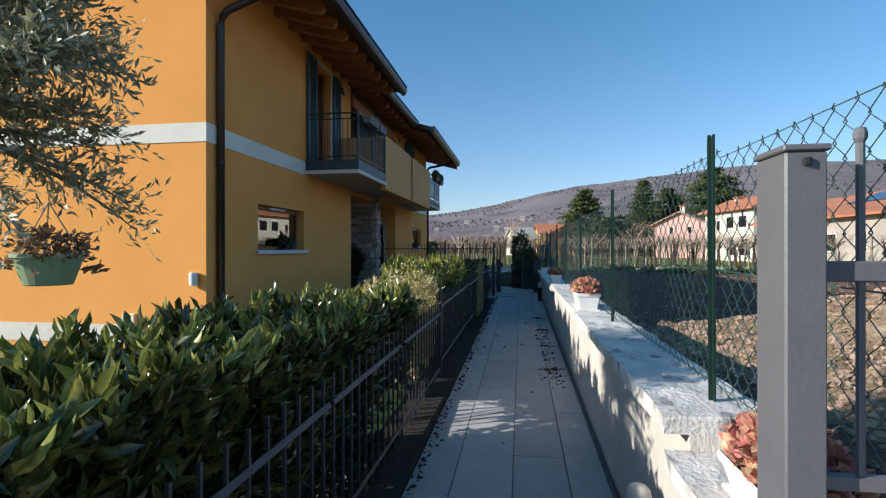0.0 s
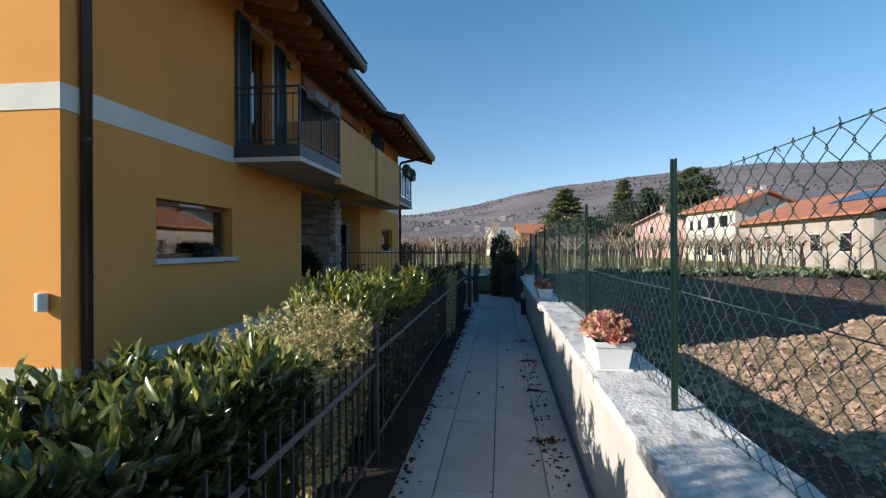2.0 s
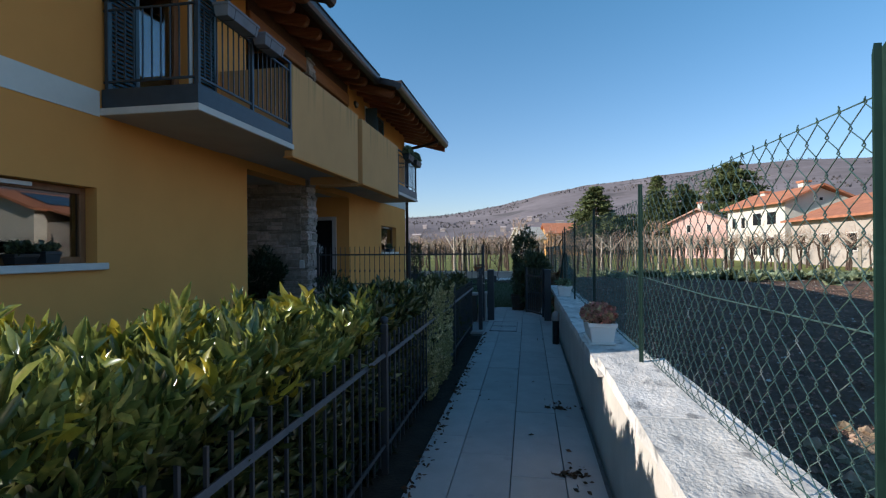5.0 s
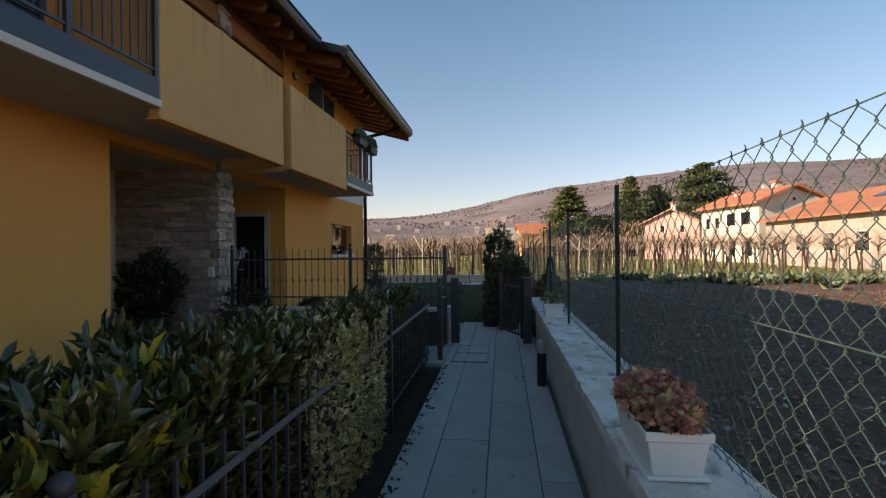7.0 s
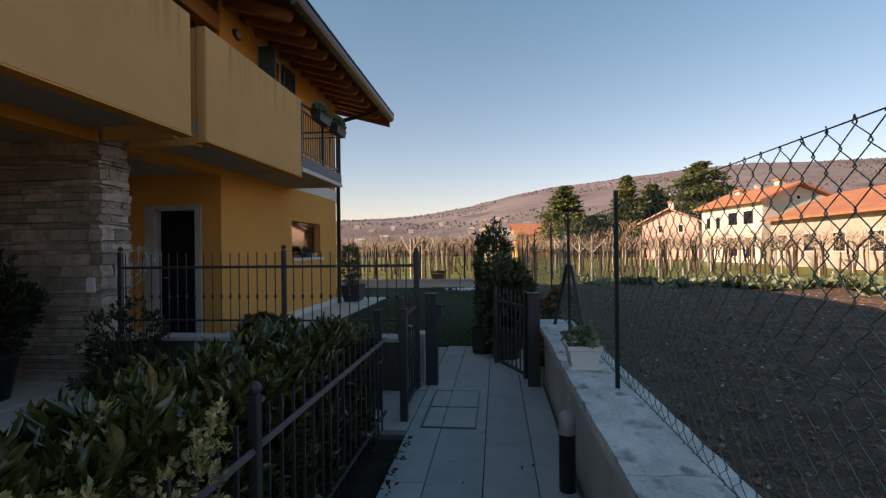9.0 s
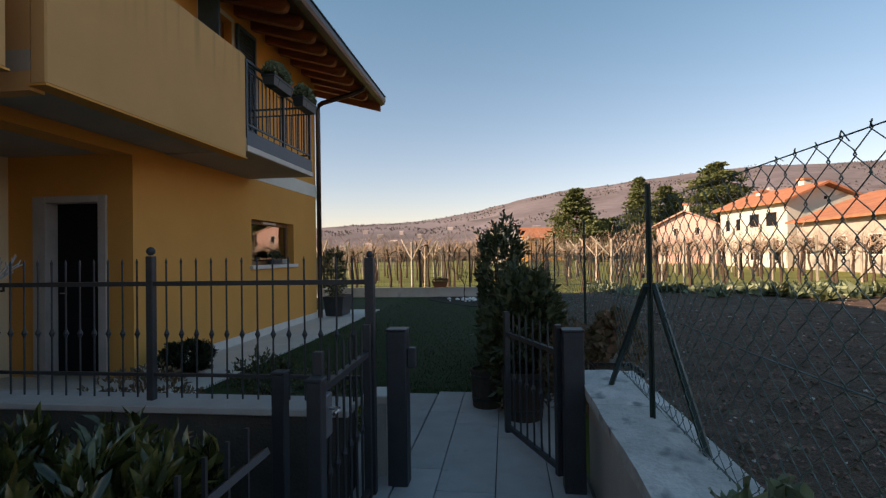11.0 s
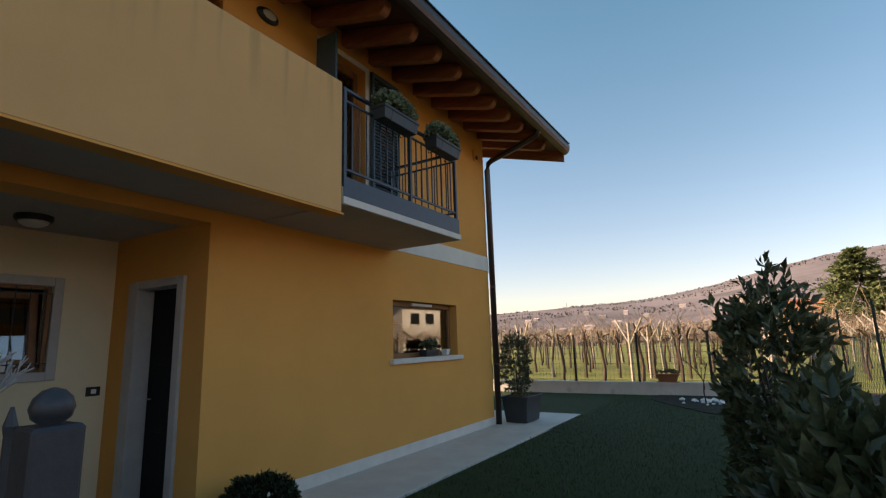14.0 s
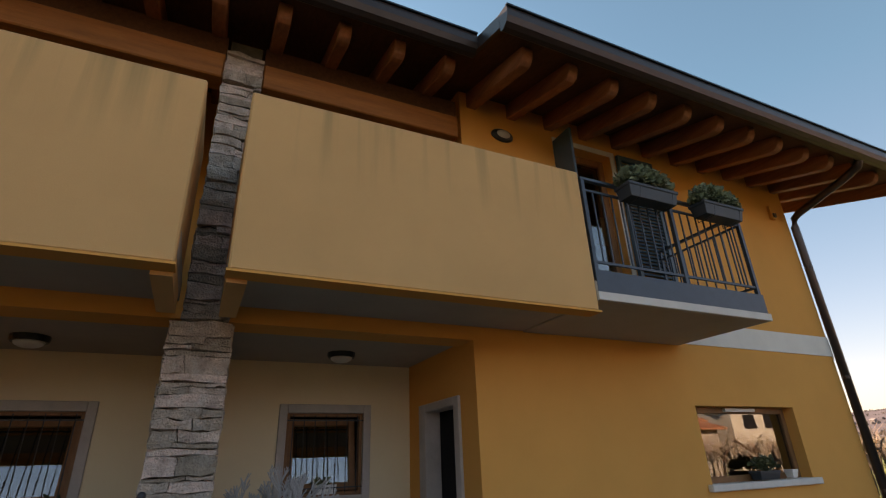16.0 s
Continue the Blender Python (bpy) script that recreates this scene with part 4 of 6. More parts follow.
while z < 5.3:
    h = rng.choice((0.03, 0.04, 0.055, 0.07, 0.09, 0.13))
    lo, hi = (14.27, 14.70) if z < 2.72 else (14.335, 14.665)
    cuts = [lo] + ([lo + rng.uniform(0.12, 0.3)] if rng.random() < 0.75 else []) + [hi]
    for a, b in zip(cuts, cuts[1:]):
        o = rng.uniform(-0.018, 0.025)
        bm = boxes((-4.32, -4.185 + o, a + 0.003, b - 0.003, z + 0.004, min(z + h, 5.42) - 0.004))
        bmesh.ops.subdivide_edges(bm, edges=bm.edges, cuts=2, use_grid_fill=True)
        for q in bm.verts:
            q.co += 0.024 * noise.noise_vector(q.co * 14)
        part("stone", bm, M["stone"], pillar)
    for side in (-1, 1):
        x = -5.86
        while x < -4.32:
            e = min(x + (rng.uniform(0.22, 0.55) if side < 0 else rng.uniform(0.6, 1.0)), -4.32)
            if z < 2.8:
                o = rng.uniform(0, 0.02)
                ya, yb = (14.27 - o, 14.37) if side < 0 else (14.63, 14.70 + o)
                bm = boxes((x + 0.003, e - 0.003, ya, yb, z + 0.004, z + h - 0.004))
                for q in bm.verts:
                    q.co += 0.014 * noise.noise_vector(q.co * 11)
                part("stone", bm, M["stone"], pillar)
            x = e
    z += h


# ---- fences ----
def wire_mesh(name, parent, along, y0, y1, z0, z1, x, cell=0.085, wire=0.0018, seed=1):
    """Chain link: zigzag wires side by side, a little out of true."""
    rg = np.random.default_rng(seed)
    half, rise = cell / 2, cell / 2
    n, m = int((y1 - y0) / half), int((z1 - z0) / rise)
    twist = cell * 0.055
    verts, faces = [], []
    for i in range(n):
        for j in range(m + 1):
            odd = (i + j) % 2
            # each wire turns round its neighbour: a short upright twist at every crossing
            yk = y0 + half * (i + odd) + 0.006 * noise.noise((i * 0.35, j * 0.5, seed)) + (0.0016 if odd else -0.0016)
            zk = z1 - rise * (m - j) + 0.006 * noise.noise((yk * 1.3, j * 0.3, seed))
            xk = x + 0.016 * noise.noise((yk * 1.1, zk * 1.1, seed + 5)) + (0.03 if j == 0 else 0)
            ends = [(-twist, -1), (twist, 1)]
            if j == m:
                ends = [(-twist, -1), (rg.uniform(0.0, 0.012), 1)]
            for dz, way in ends:
                o = len(verts)
                xx, yy, zz = xk + (0.0022 if odd else -0.0022) * way, yk, zk + dz
                for a, b in ((wire, 0.0), (-wire * 0.5, wire * 0.87), (-wire * 0.5, -wire * 0.87)):
                    verts.append((xx + a, yy + b, zz) if along == "y" else (yy + b, xx + a, zz))
                if j or way > 0:
                    for c in range(3):
                        d = (c + 1) % 3
                        faces.append((o - 3 + c, o - 3 + d, o + d, o + c))
            if j == m and odd and rg.random() < 0.35:
                # cut end of the wire bent back over the top strand
                o = len(verts)
                ty, tz = yk + rg.uniform(-0.022, 0.022), zk - rg.uniform(0.005, 0.02)
                for a, b in ((wire, 0.0), (-wire * 0.5, wire * 0.87), (-wire * 0.5, -wire * 0.87)):
                    verts.append((xk + 0.008 + a, ty + b, tz) if along == "y" else (ty + b, xk + 0.008 + a, tz))
                for c in range(3):
                    d = (c + 1) % 3
                    faces.append((o - 3 + c, o - 3 + d, o + d, o + c))
    return tagged(raw(name, verts, faces, M["mesh_wire"], parent), "green plastic-coated chain-link mesh", kind="stuff")


def post_mesh(z0, z1):
    bm = boxes((-0.004, 0.004, -0.016, 0.016, z0, z1), (-0.017, -0.004, -0.003, 0.003, z0, z1))
    for q in bm.verts:
        if q.co.z > z1 - 0.01 and q.co.y > 0:
            q.co.z -= 0.018
    return finish(bm, "post", M["fence_green"])


chain = thing("chain_link_fence", "dark green chain-link fence standing on the low wall", "fence")
high, low = post_mesh(0.83, 1.86), post_mesh(0.78, 1.875)
ys = [-0.1, 1.95, 3.96, 6.01, 7.97, 9.99, 12.07, 13.82]
for i, yy in enumerate(ys):
    ob = new("post", high if yy < 8 else low)
    ob.location, ob.parent = (0.69, yy, -0.05 if 1 < yy < 3 else -0.015), chain
    ob.rotation_euler = (radians(random.uniform(-0.5, 0.5)), radians(random.uniform(-0.4, 0.4)), 0)
TOP = (1.73, 1.755, 1.765, 1.772, 1.775, 1.783, 1.78, 1.772)
for i, (a, b) in enumerate(zip(ys, ys[1:] + [14.75])):
    dz = 0.0 if a < 8 else -0.05
    wire_mesh("wire_mesh", chain, "y", a, b, 0.82 + dz, TOP[i], 0.715, seed=i + 1)
    for z in (0.90 + dz, 1.32 + dz, TOP[i] - 0.003):
        bm = bmesh.new()
        tube(bm, [(0.712, a, z), (0.716, (a + b) / 2, z - 0.012 * (z < 1.6)), (0.712, b, z)], 0.0021, 4)
        part("tension_wire", bm, M["mesh_wire"], chain)
for p, q in (((0.66, 13.80, 1.40), (0.62, 14.42, 0.79)), ((0.70, 13.83, 1.40), (0.76, 13.38, 0.78))):
    bm = bmesh.new()
    tube(bm, [p, q], 0.015, 6)
    part("brace", bm, M["fence_green"], chain, "slanting green brace")

# fence round the far lawn
rear = thing("garden_fence", "thin dark wire fence on posts round the lawn", "fence")
structure("wall_back", boxes((-9.0, 0.9, 28.2, 28.42, -0.2, 0.42), (-9.0, 0.9, 28.17, 28.45, 0.42, 0.47)), M["wall"], "low pale garden wall behind the lawn", "wall")
slim = finish(boxes((-0.03, 0.03, -0.02, 0.02, 0.3, 1.74)), "post", M["black"], 0.004)
for i in range(6):
    ob = new("post", slim)
    ob.location, ob.parent = (-7.92 + 1.69 * i, 28.3, 0), rear
pointed = post_mesh(0.05, 1.80)
for yy in (16.81, 20.05, 22.5, 25.0, 27.4):
    ob = new("post", pointed)
    ob.location, ob.parent = (0.85, yy, 0.1), rear
bm = bmesh.new()
for j in range(9):
    z = 0.52 + j * 0.14
    tube(bm, [(-9, 28.3, z), (0.85, 28.3, z)], 0.0035, 4)
for j in range(97):
    x = -8.9 + j * 0.1
    tube(bm, [(x, 28.3, 0.47), (x, 28.3, 1.64)], 0.0025, 3)
tagged(part("wire_grid", bm, M["iron"], rear), kind="stuff")
wire_mesh("wire_mesh", rear, "y", 14.85, 28.2, 0.2, 1.55, 0.86, cell=0.13, wire=0.0022, seed=21)


def ball_post(h, w=0.04, mat=None, r=0.034):
    bm = boxes((-w / 2, w / 2, -w / 2, w / 2, 0, h))
    return finish(bm, "post", mat or M["iron"], 0.004), r


def knob_mesh(r, mat):
    bm = bmesh.new()
    lathe(bm, [(r * 0.55, -r * 0.95), (r * 0.5, -r * 0.8), (r * 0.85, -r * 0.5), (r, 0), (r * 0.85, r * 0.5), (r * 0.5, r * 0.87), (0.002, r)], sides=10)
    return finish(bm, "ball_cap", mat, smooth=True)


ball = knob_mesh(0.027, M["iron"])
# railing in front of the hedge
hedge_fence = thing("iron_fence", "dark anthracite iron railing in front of the hedge", "fence")
FX = -0.825


PANELS = ((-1.5, 2.1, 0.705, 0.722), (2.1, 5.12, 0.722, 0.735), (5.12, 8.04, 0.802, 0.832), (8.04, 11.0, 0.818, 0.838), (11.0, 13.15, 0.842, 0.860))


def rail_z(y):
    """Height of the top rail, which steps from panel to panel."""
    for a, b, p, q in PANELS:
        if y <= b:
            break
    return p + (q - p) * (y - a) / (b - a)


for a, b, p, q in PANELS:
    for nm, dz, r in (("top_rail", 0.0, 0.017), ("bottom_rail", -0.56, 0.013)):
        bm = bmesh.new()
        tube(bm, [(FX, a + 0.02, p + dz), (FX, b - 0.02, q + dz)], r, 4)
        part(nm, bm, M["iron"], hedge_fence)
picket = finish(boxes((-0.006, 0.006, -0.006, 0.006, -0.66, 0.13)), "picket", M["iron"])
post, _ = ball_post(1.0)
yy = -1.4
while yy < 13.1:
    ob = new("picket", picket)
    ob.location, ob.parent = (FX, yy, rail_z(yy)), hedge_fence
    yy += 0.118
for yy, top in ((-0.9, 0.92), (5.12, 0.955), (8.04, 1.025), (11.0, 1.035)):
    ob = new("post", post)
    ob.location, ob.parent = (FX, yy, top - 1.0), hedge_fence
    kb = new("ball_cap", ball)
    kb.location, kb.parent = (FX, yy, top + 0.022), hedge_fence

# railing on the wall between the two gardens
structure("wall_divider_coping", boxes((-4.06, -0.86, 14.17, 14.45, 0.642, 0.685)), M["stone_trim"], "pale coping of the divider wall", "coping", bevel=0.006)
# wall colour lowered for the shade on its near face
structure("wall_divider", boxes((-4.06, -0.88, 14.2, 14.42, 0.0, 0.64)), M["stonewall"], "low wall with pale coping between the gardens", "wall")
divide = thing("iron_fence", "tall iron railing with knotted bars on a low wall", "fence")
part("top_rail", boxes((-4.0, -0.76, 14.287, 14.313, 1.385, 1.413)), M["iron"], divide)
part("bottom_rail", boxes((-4.0, -0.76, 14.29, 14.31, 0.83, 0.85)), M["iron"], divide)
bm = bmesh.new()
lathe(bm, [(0.006, 0.70), (0.006, 1.06), (0.011, 1.075), (0.018, 1.09), (0.011, 1.105), (0.006, 1.12), (0.006, 1.52), (0.008, 1.532), (0.002, 1.555)], sides=6)
bar = finish(bm, "picket", M["iron"])
x = -0.866
while x > -3.95:
    ob = new("picket", bar)
    ob.location, ob.parent = (x, 14.3, 0), divide
    x -= 0.0985
tall, _ = ball_post(1.55, 0.045)
for x in (-3.98, -2.15):
    ob = new("post", tall)
    ob.location, ob.parent = (x, 14.3, 0.02), divide
    kb = new("ball_cap", ball)
    kb.location, kb.parent = (x, 14.3, 1.60), divide
corner_post = thing("gate_post", "grey iron corner post with ball cap", "gate post", at=(-0.76, 14.3, 0.12))
part("shaft", boxes((-0.026, 0.026, -0.026, 0.026, 0, 1.42)), M["iron"], corner_post, bevel=0.004)
kb = new("ball_cap", knob_mesh(0.022, M["iron"]))
kb.location, kb.parent = (0, 0, 1.438), corner_post

# small side gate and main gate
def gate_leaf(name, label, p, q, h, z0, bars, mat):
    """A leaf from p to q, built along x at the origin."""
    d = Vector((q[0] - p[0], q[1] - p[1]))
    w = d.length
    g = thing(name, label, "gate", at=(p[0], p[1], z0))
    g.rotation_euler = (0, 0, math.atan2(d.y, d.x))
    for lo, hi in ((0, 0.04), (w - 0.04, w)):
        part("stile", boxes((lo, hi, -0.02, 0.02, 0, h)), mat, g, bevel=0.003)
    for z in (0.03, h - 0.18):
        part("rail", boxes((0.04, w - 0.04, -0.014, 0.014, z, z + 0.03)), mat, g)
    bm = bmesh.new()
    lathe(bm, [(0.007, 0.05), (0.007, 0.4), (0.016, 0.43), (0.007, 0.46), (0.007, h - 0.04), (0.002, h)], sides=6)
    me = finish(bm, "bar", mat)
    for i in range(bars):
        ob = new("bar", me)
        ob.location, ob.parent = (0.04 + (w - 0.08) * (i + 1) / (bars + 1), 0, 0), g
    return g


side = gate_leaf("garden_gate", "small closed iron gate to the porch garden", (-0.74, 13.40), (-0.76, 14.24), 0.98, 0.18, 6, M["iron"])
part("lock", boxes((0.0, 0.09, -0.035, 0.035, 0.62, 0.80)), M["grey_iron"], side, "grey lock box", bevel=0.006)
bm = bmesh.new()
tube(bm, [(0.05, -0.035, 0.74), (0.05, -0.075, 0.74), (-0.03, -0.08, 0.74)], 0.008)
part("gate_handle", bm, M["chrome"], side, "bright steel handle")
for x, yy, h in ((-0.72, 13.34, 0.94), (-1.0, 13.62, 0.90)):
    gp = thing("gate_post", "dark grey square iron gate post", "gate post", at=(x, yy, 0.12))
    part("shaft", boxes((-0.03, 0.03, -0.03, 0.03, 0, h)), M["iron"], gp, bevel=0.004)
    part("cap", boxes((-0.034, 0.034, -0.034, 0.034, h, h + 0.012)), M["iron"], gp, bevel=0.003)
main = gate_leaf("garden_gate", "open dark iron gate leaf at the end of the path", (0.34, 14.50), (0.02, 15.25), 0.90, 0.22, 6, M["iron"])
for x in (-0.63, 0.41):
    gp = thing("gate_post", "grey painted square steel gate post", "gate post", group="gate posts", at=(x, 14.45, 0.14))
    part("shaft", boxes((-0.06, 0.06, -0.06, 0.06, 0, 0.955)), M["iron"], gp, bevel=0.006)
    part("cap", boxes((-0.063, 0.063, -0.063, 0.063, 0.955, 0.967)), M["iron"], gp, bevel=0.004)
stub = thing("stone_post", "short rendered post with white cap", "pillar", at=(-0.80, 14.62, 0.1))
part("shaft", boxes((-0.075, 0.075, -0.10, 0.10, 0, 0.52)), M["wall"], stub)
part("cap", boxes((-0.09, 0.09, -0.115, 0.115, 0.52, 0.575)), M["trim"], stub, bevel=0.008)
t = thing("junction_box", "small grey box fixed to the gate post", "box", at=(-0.57, 14.45, 0.93))
part("case", boxes((0.001, 0.05, -0.03, 0.03, -0.06, 0.06)), M["iron"], t, bevel=0.006)
for x, yy, r, h in ((-0.16, 16.05, 0.15, 0.34), (0.16, 15.75, 0.19, 0.40)):
    t = thing("plant_tub", "dark brown wooden plant tub beside the gate", "tub", group="plant tubs", at=(x, yy, path_z(yy)))
    bm = bmesh.new()
    lathe(bm, [(r * 0.84, 0), (r, h), (r * 0.9, h), (r * 0.88, h - 0.04)], sides=14)
    part("body", bm, M["tub"], t)
    for z in (0.07, h - 0.07):
        bm = bmesh.new()
        k = r * (0.84 + 0.16 * z / h) + 0.004
        lathe(bm, [(k, z), (k + 0.003, z + 0.025)], sides=14)
        part("hoop", bm, M["black"], t, "dark iron hoop")
# post and railing at the start of the path
gp = thing("gate_post", "tall grey painted square steel gate post", "gate post", at=(0.535, 1.11, 0.74))
part("shaft", boxes((-0.037, 0.037, -0.06, 0.06, 0, 0.845)), M["grey_iron"], gp, bevel=0.004)
part("cap", boxes((-0.042, 0.042, -0.065, 0.065, 0.845, 0.858)), M["grey_iron"], gp, bevel=0.003)
bm = bmesh.new()
lathe(bm, [(0.008, 0.818), (0.008, 0.832)], 0.0, -0.062, 8)
part("screw", bm, M["black"], gp)
fp = thing("iron_fence", "grey iron railing panel beside the gate post", "fence")
part("top_rail", boxes((0.573, 1.35, 1.08, 1.115, 1.335, 1.375)), M["grey_iron"], fp, bevel=0.003)
part("bottom_rail", boxes((0.573, 1.35, 1.085, 1.11, 0.93, 0.955)), M["grey_iron"], fp)
for i in range(6):
    x = 0.655 + 0.125 * i
    bm = bmesh.new()
    lathe(bm, [(0.008, 0.93), (0.008, 1.60), (0.0075, 1.605), (0.012, 1.615), (0.0125, 1.625), (0.009, 1.635), (0.002, 1.638)], x, 1.098, 8)
    part("picket", bm, M["grey_iron"], fp)

# ---- hedge ----
HEDGE = []


def bush(kind, ya, yb, top, seed, yellow=0.0, x0=-1.50, x1=-0.88, lift=0.06, shade=False):
    rg = np.random.default_rng(seed)
    w = yb - ya
    laurel = kind == "laurel"
    label = {"laurel": "glossy dark green laurel bush in the hedge", "euonymus": "pale variegated small-leaved bush in the hedge"}[kind]
    t = thing(kind + "_bush", label, "bush", group="hedge bushes", at=((x0 + x1) / 2, (ya + yb) / 2, 0.09))
    hx, hy, h = (x1 - x0) / 2, w / 2, top - 0.09
    # woody stems
    for i in range(5):
        bm = bmesh.new()
        a = Vector((rg.uniform(-0.15, 0.15), rg.uniform(-hy, hy) * 0.6, 0))
        b = Vector((rg.uniform(-hx, hx) * 0.8, rg.uniform(-hy, hy), h * 0.8))
        tube(bm, [a, a.lerp(b, 0.5) + Vector((0.03, 0.02, 0.05)), b], [0.014, 0.010, 0.005], 5)
        part("stem", bm, M["bark"], t)
    # core coloured as inner shade; a bush bare at the foot lets sun through
    gap = lift if lift > 0.5 else 0.0
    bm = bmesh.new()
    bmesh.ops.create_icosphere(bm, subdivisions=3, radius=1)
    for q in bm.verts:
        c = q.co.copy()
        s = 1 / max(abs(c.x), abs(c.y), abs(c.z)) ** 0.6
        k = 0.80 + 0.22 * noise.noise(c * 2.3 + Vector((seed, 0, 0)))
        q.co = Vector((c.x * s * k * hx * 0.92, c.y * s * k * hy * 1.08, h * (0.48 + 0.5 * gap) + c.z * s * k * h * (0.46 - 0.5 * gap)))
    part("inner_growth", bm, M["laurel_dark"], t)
    n = int((620 if laurel else 3000) * w)
    p = rg.uniform(-1, 1, (n, 3))
    p[:, 2] = rg.uniform(lift, 1, n)
    face = rg.random(n)
    topf = face < 0.36
    p[topf, 2] = rg.uniform(0.86, 1.0, topf.sum())
    fr = (face >= 0.36) & (face < 0.78)
    p[fr, 0] = rg.uniform(0.82, 1.02, fr.sum())
    bk = (face >= 0.78) & (face < 0.9)
    p[bk, 0] = -rg.uniform(0.82, 1.0, bk.sum())
    wob = np.array([noise.noise((a[0] * 2 + seed, a[1] * 2, a[2] * 2)) for a in p]) * (1.0 if laurel else 1.9)
    tips = np.stack([p[:, 0] * hx * (1 + 0.16 * wob), p[:, 1] * hy * 1.05, p[:, 2] * h * (1 + 0.16 * wob)], 1)
    ax = np.stack([p[:, 0] * 0.55 * (p[:, 2] < 0.95), p[:, 1] * 0.15, np.where(p[:, 2] > 0.8, 1.0, 0.55)], 1) + 0.25 * rg.normal(size=(n, 3))
    ax /= np.linalg.norm(ax, axis=1)[:, None]
    mat = M["laurel"] if laurel else M["euonymus"]
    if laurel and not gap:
        # sparse leaves low down inside the railing, coloured dark for the shade there
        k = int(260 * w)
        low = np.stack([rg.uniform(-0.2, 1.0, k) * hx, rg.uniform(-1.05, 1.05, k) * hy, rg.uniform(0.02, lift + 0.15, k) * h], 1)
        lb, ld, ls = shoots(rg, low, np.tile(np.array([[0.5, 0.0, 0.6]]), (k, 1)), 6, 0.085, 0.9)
        leaves("lower_foliage", lb, ld, ls, M["laurel_dark"], t, "leaves coloured dark for the shade low in the hedge", seed=seed + 70, width=0.34, kind="stuff")
    b, d, s = shoots(rg, tips, ax, 8 if laurel else 6, 0.098 if laurel else 0.025, 0.60 if laurel else 0.9)
    if yellow:
        pick = (rg.random(n) < yellow) & (p[:, 2] > 0.75)
        pk = np.repeat(pick, 8 if laurel else 6)
        leaves("yellow_foliage", b[pk], d[pk], s[pk], M["yellow_leaf"], t, "yellowing leaves", seed=seed + 50, kind="stuff", fine=True)
        b, d, s = b[~pk], d[~pk], s[~pk]
    # hedge tops outside the house shadow take a sun-brightened leaf colour
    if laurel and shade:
        sunlit = np.zeros(len(b), bool)
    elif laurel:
        sunlit = np.repeat(p[:, 2] > 0.80, 8)[~pk] if yellow else np.repeat(p[:, 2] > (0.80 if ya > 5 else 0.96), 8)
    if laurel and sunlit.any():
        leaves("young_foliage", b[sunlit], d[sunlit], s[sunlit], M["laurel_light"], t, "hedge-top leaves with sunlight put into their colour", seed=seed + 9, width=0.28, kind="stuff", fine=True)
        b, d, s = b[~sunlit], d[~sunlit], s[~sunlit]
    if laurel:
        # upright leader shoots above the clipped top
        k = int(9 * w) + 2
        foot = np.stack([rg.uniform(-hx, hx, k), rg.uniform(-hy, hy, k), np.full(k, h * 0.90)], 1)
        lean = np.stack([rg.normal(0, 0.18, k), rg.normal(0, 0.18, k), np.ones(k)], 1)
        run = rg.uniform(0.02, 0.15, k)
        lb, ld, ls = [], [], []
        for q in range(k):
            for g in range(11):
                turn = g * 2.4 + q
                lb.append(foot[q] + lean[q] * run[q] * g / 10)
                ld.append(lean[q] * 0.9 + np.array([math.cos(turn), math.sin(turn), 0.3]) * (0.75 - 0.05 * g))
                ls.append(rg.uniform(0.09, 0.14) * (1 - 0.03 * g))
        # brighter leaf colour for sunlit shoots, the plain one for shaded bushes
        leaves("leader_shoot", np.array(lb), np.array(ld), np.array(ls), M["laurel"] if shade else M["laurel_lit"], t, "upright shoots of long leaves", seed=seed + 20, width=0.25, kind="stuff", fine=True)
    leaves("foliage", b, d, s, mat, t, seed=seed, width=0.29 if laurel else 0.55, kind="stuff", fine=laurel)
    return t


plan = [("laurel", -0.9, -0.1, 1.04, 0), ("laurel", -0.1, 0.75, 1.05, 0), ("laurel", 0.75, 1.6, 1.07, 0), ("laurel", 1.6, 2.45, 1.08, 0), ("laurel", 2.45, 3.3, 1.04, 0), ("laurel", 3.3, 4.1, 1.02, 0, 0.6), ("euonymus", 4.1, 4.75, 1.08, 0), ("euonymus", 4.75, 5.5, 1.05, 0),
        ("laurel", 5.2, 6.0, 1.18, 0.05), ("laurel", 6.0, 6.7, 1.18, 0.16), ("laurel", 6.7, 7.35, 1.16, 0.26), ("laurel", 7.35, 7.95, 1.13, 0.10), ("laurel", 7.95, 8.7, 1.12, 0.14), ("laurel", 8.7, 9.35, 1.14, 0), ("laurel", 9.35, 10.15, 1.10, 0), ("laurel", 10.15, 10.75, 1.06, 0), ("laurel", 10.75, 11.5, 1.04, 0), ("laurel", 11.5, 12.25, 1.06, 0), ("laurel", 12.25, 12.9, 0.98, 0)]
for i, (kd, a, b, h, yl, *up) in enumerate(plan):
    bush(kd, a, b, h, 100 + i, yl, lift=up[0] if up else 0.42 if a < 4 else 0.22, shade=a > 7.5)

for i, (a, b, h) in enumerate(((9.35, 10.1, 1.06), (10.1, 10.75, 0.98))):
    bush("euonymus", a, b, h, 140 + i, x0=-1.12, x1=-0.80)

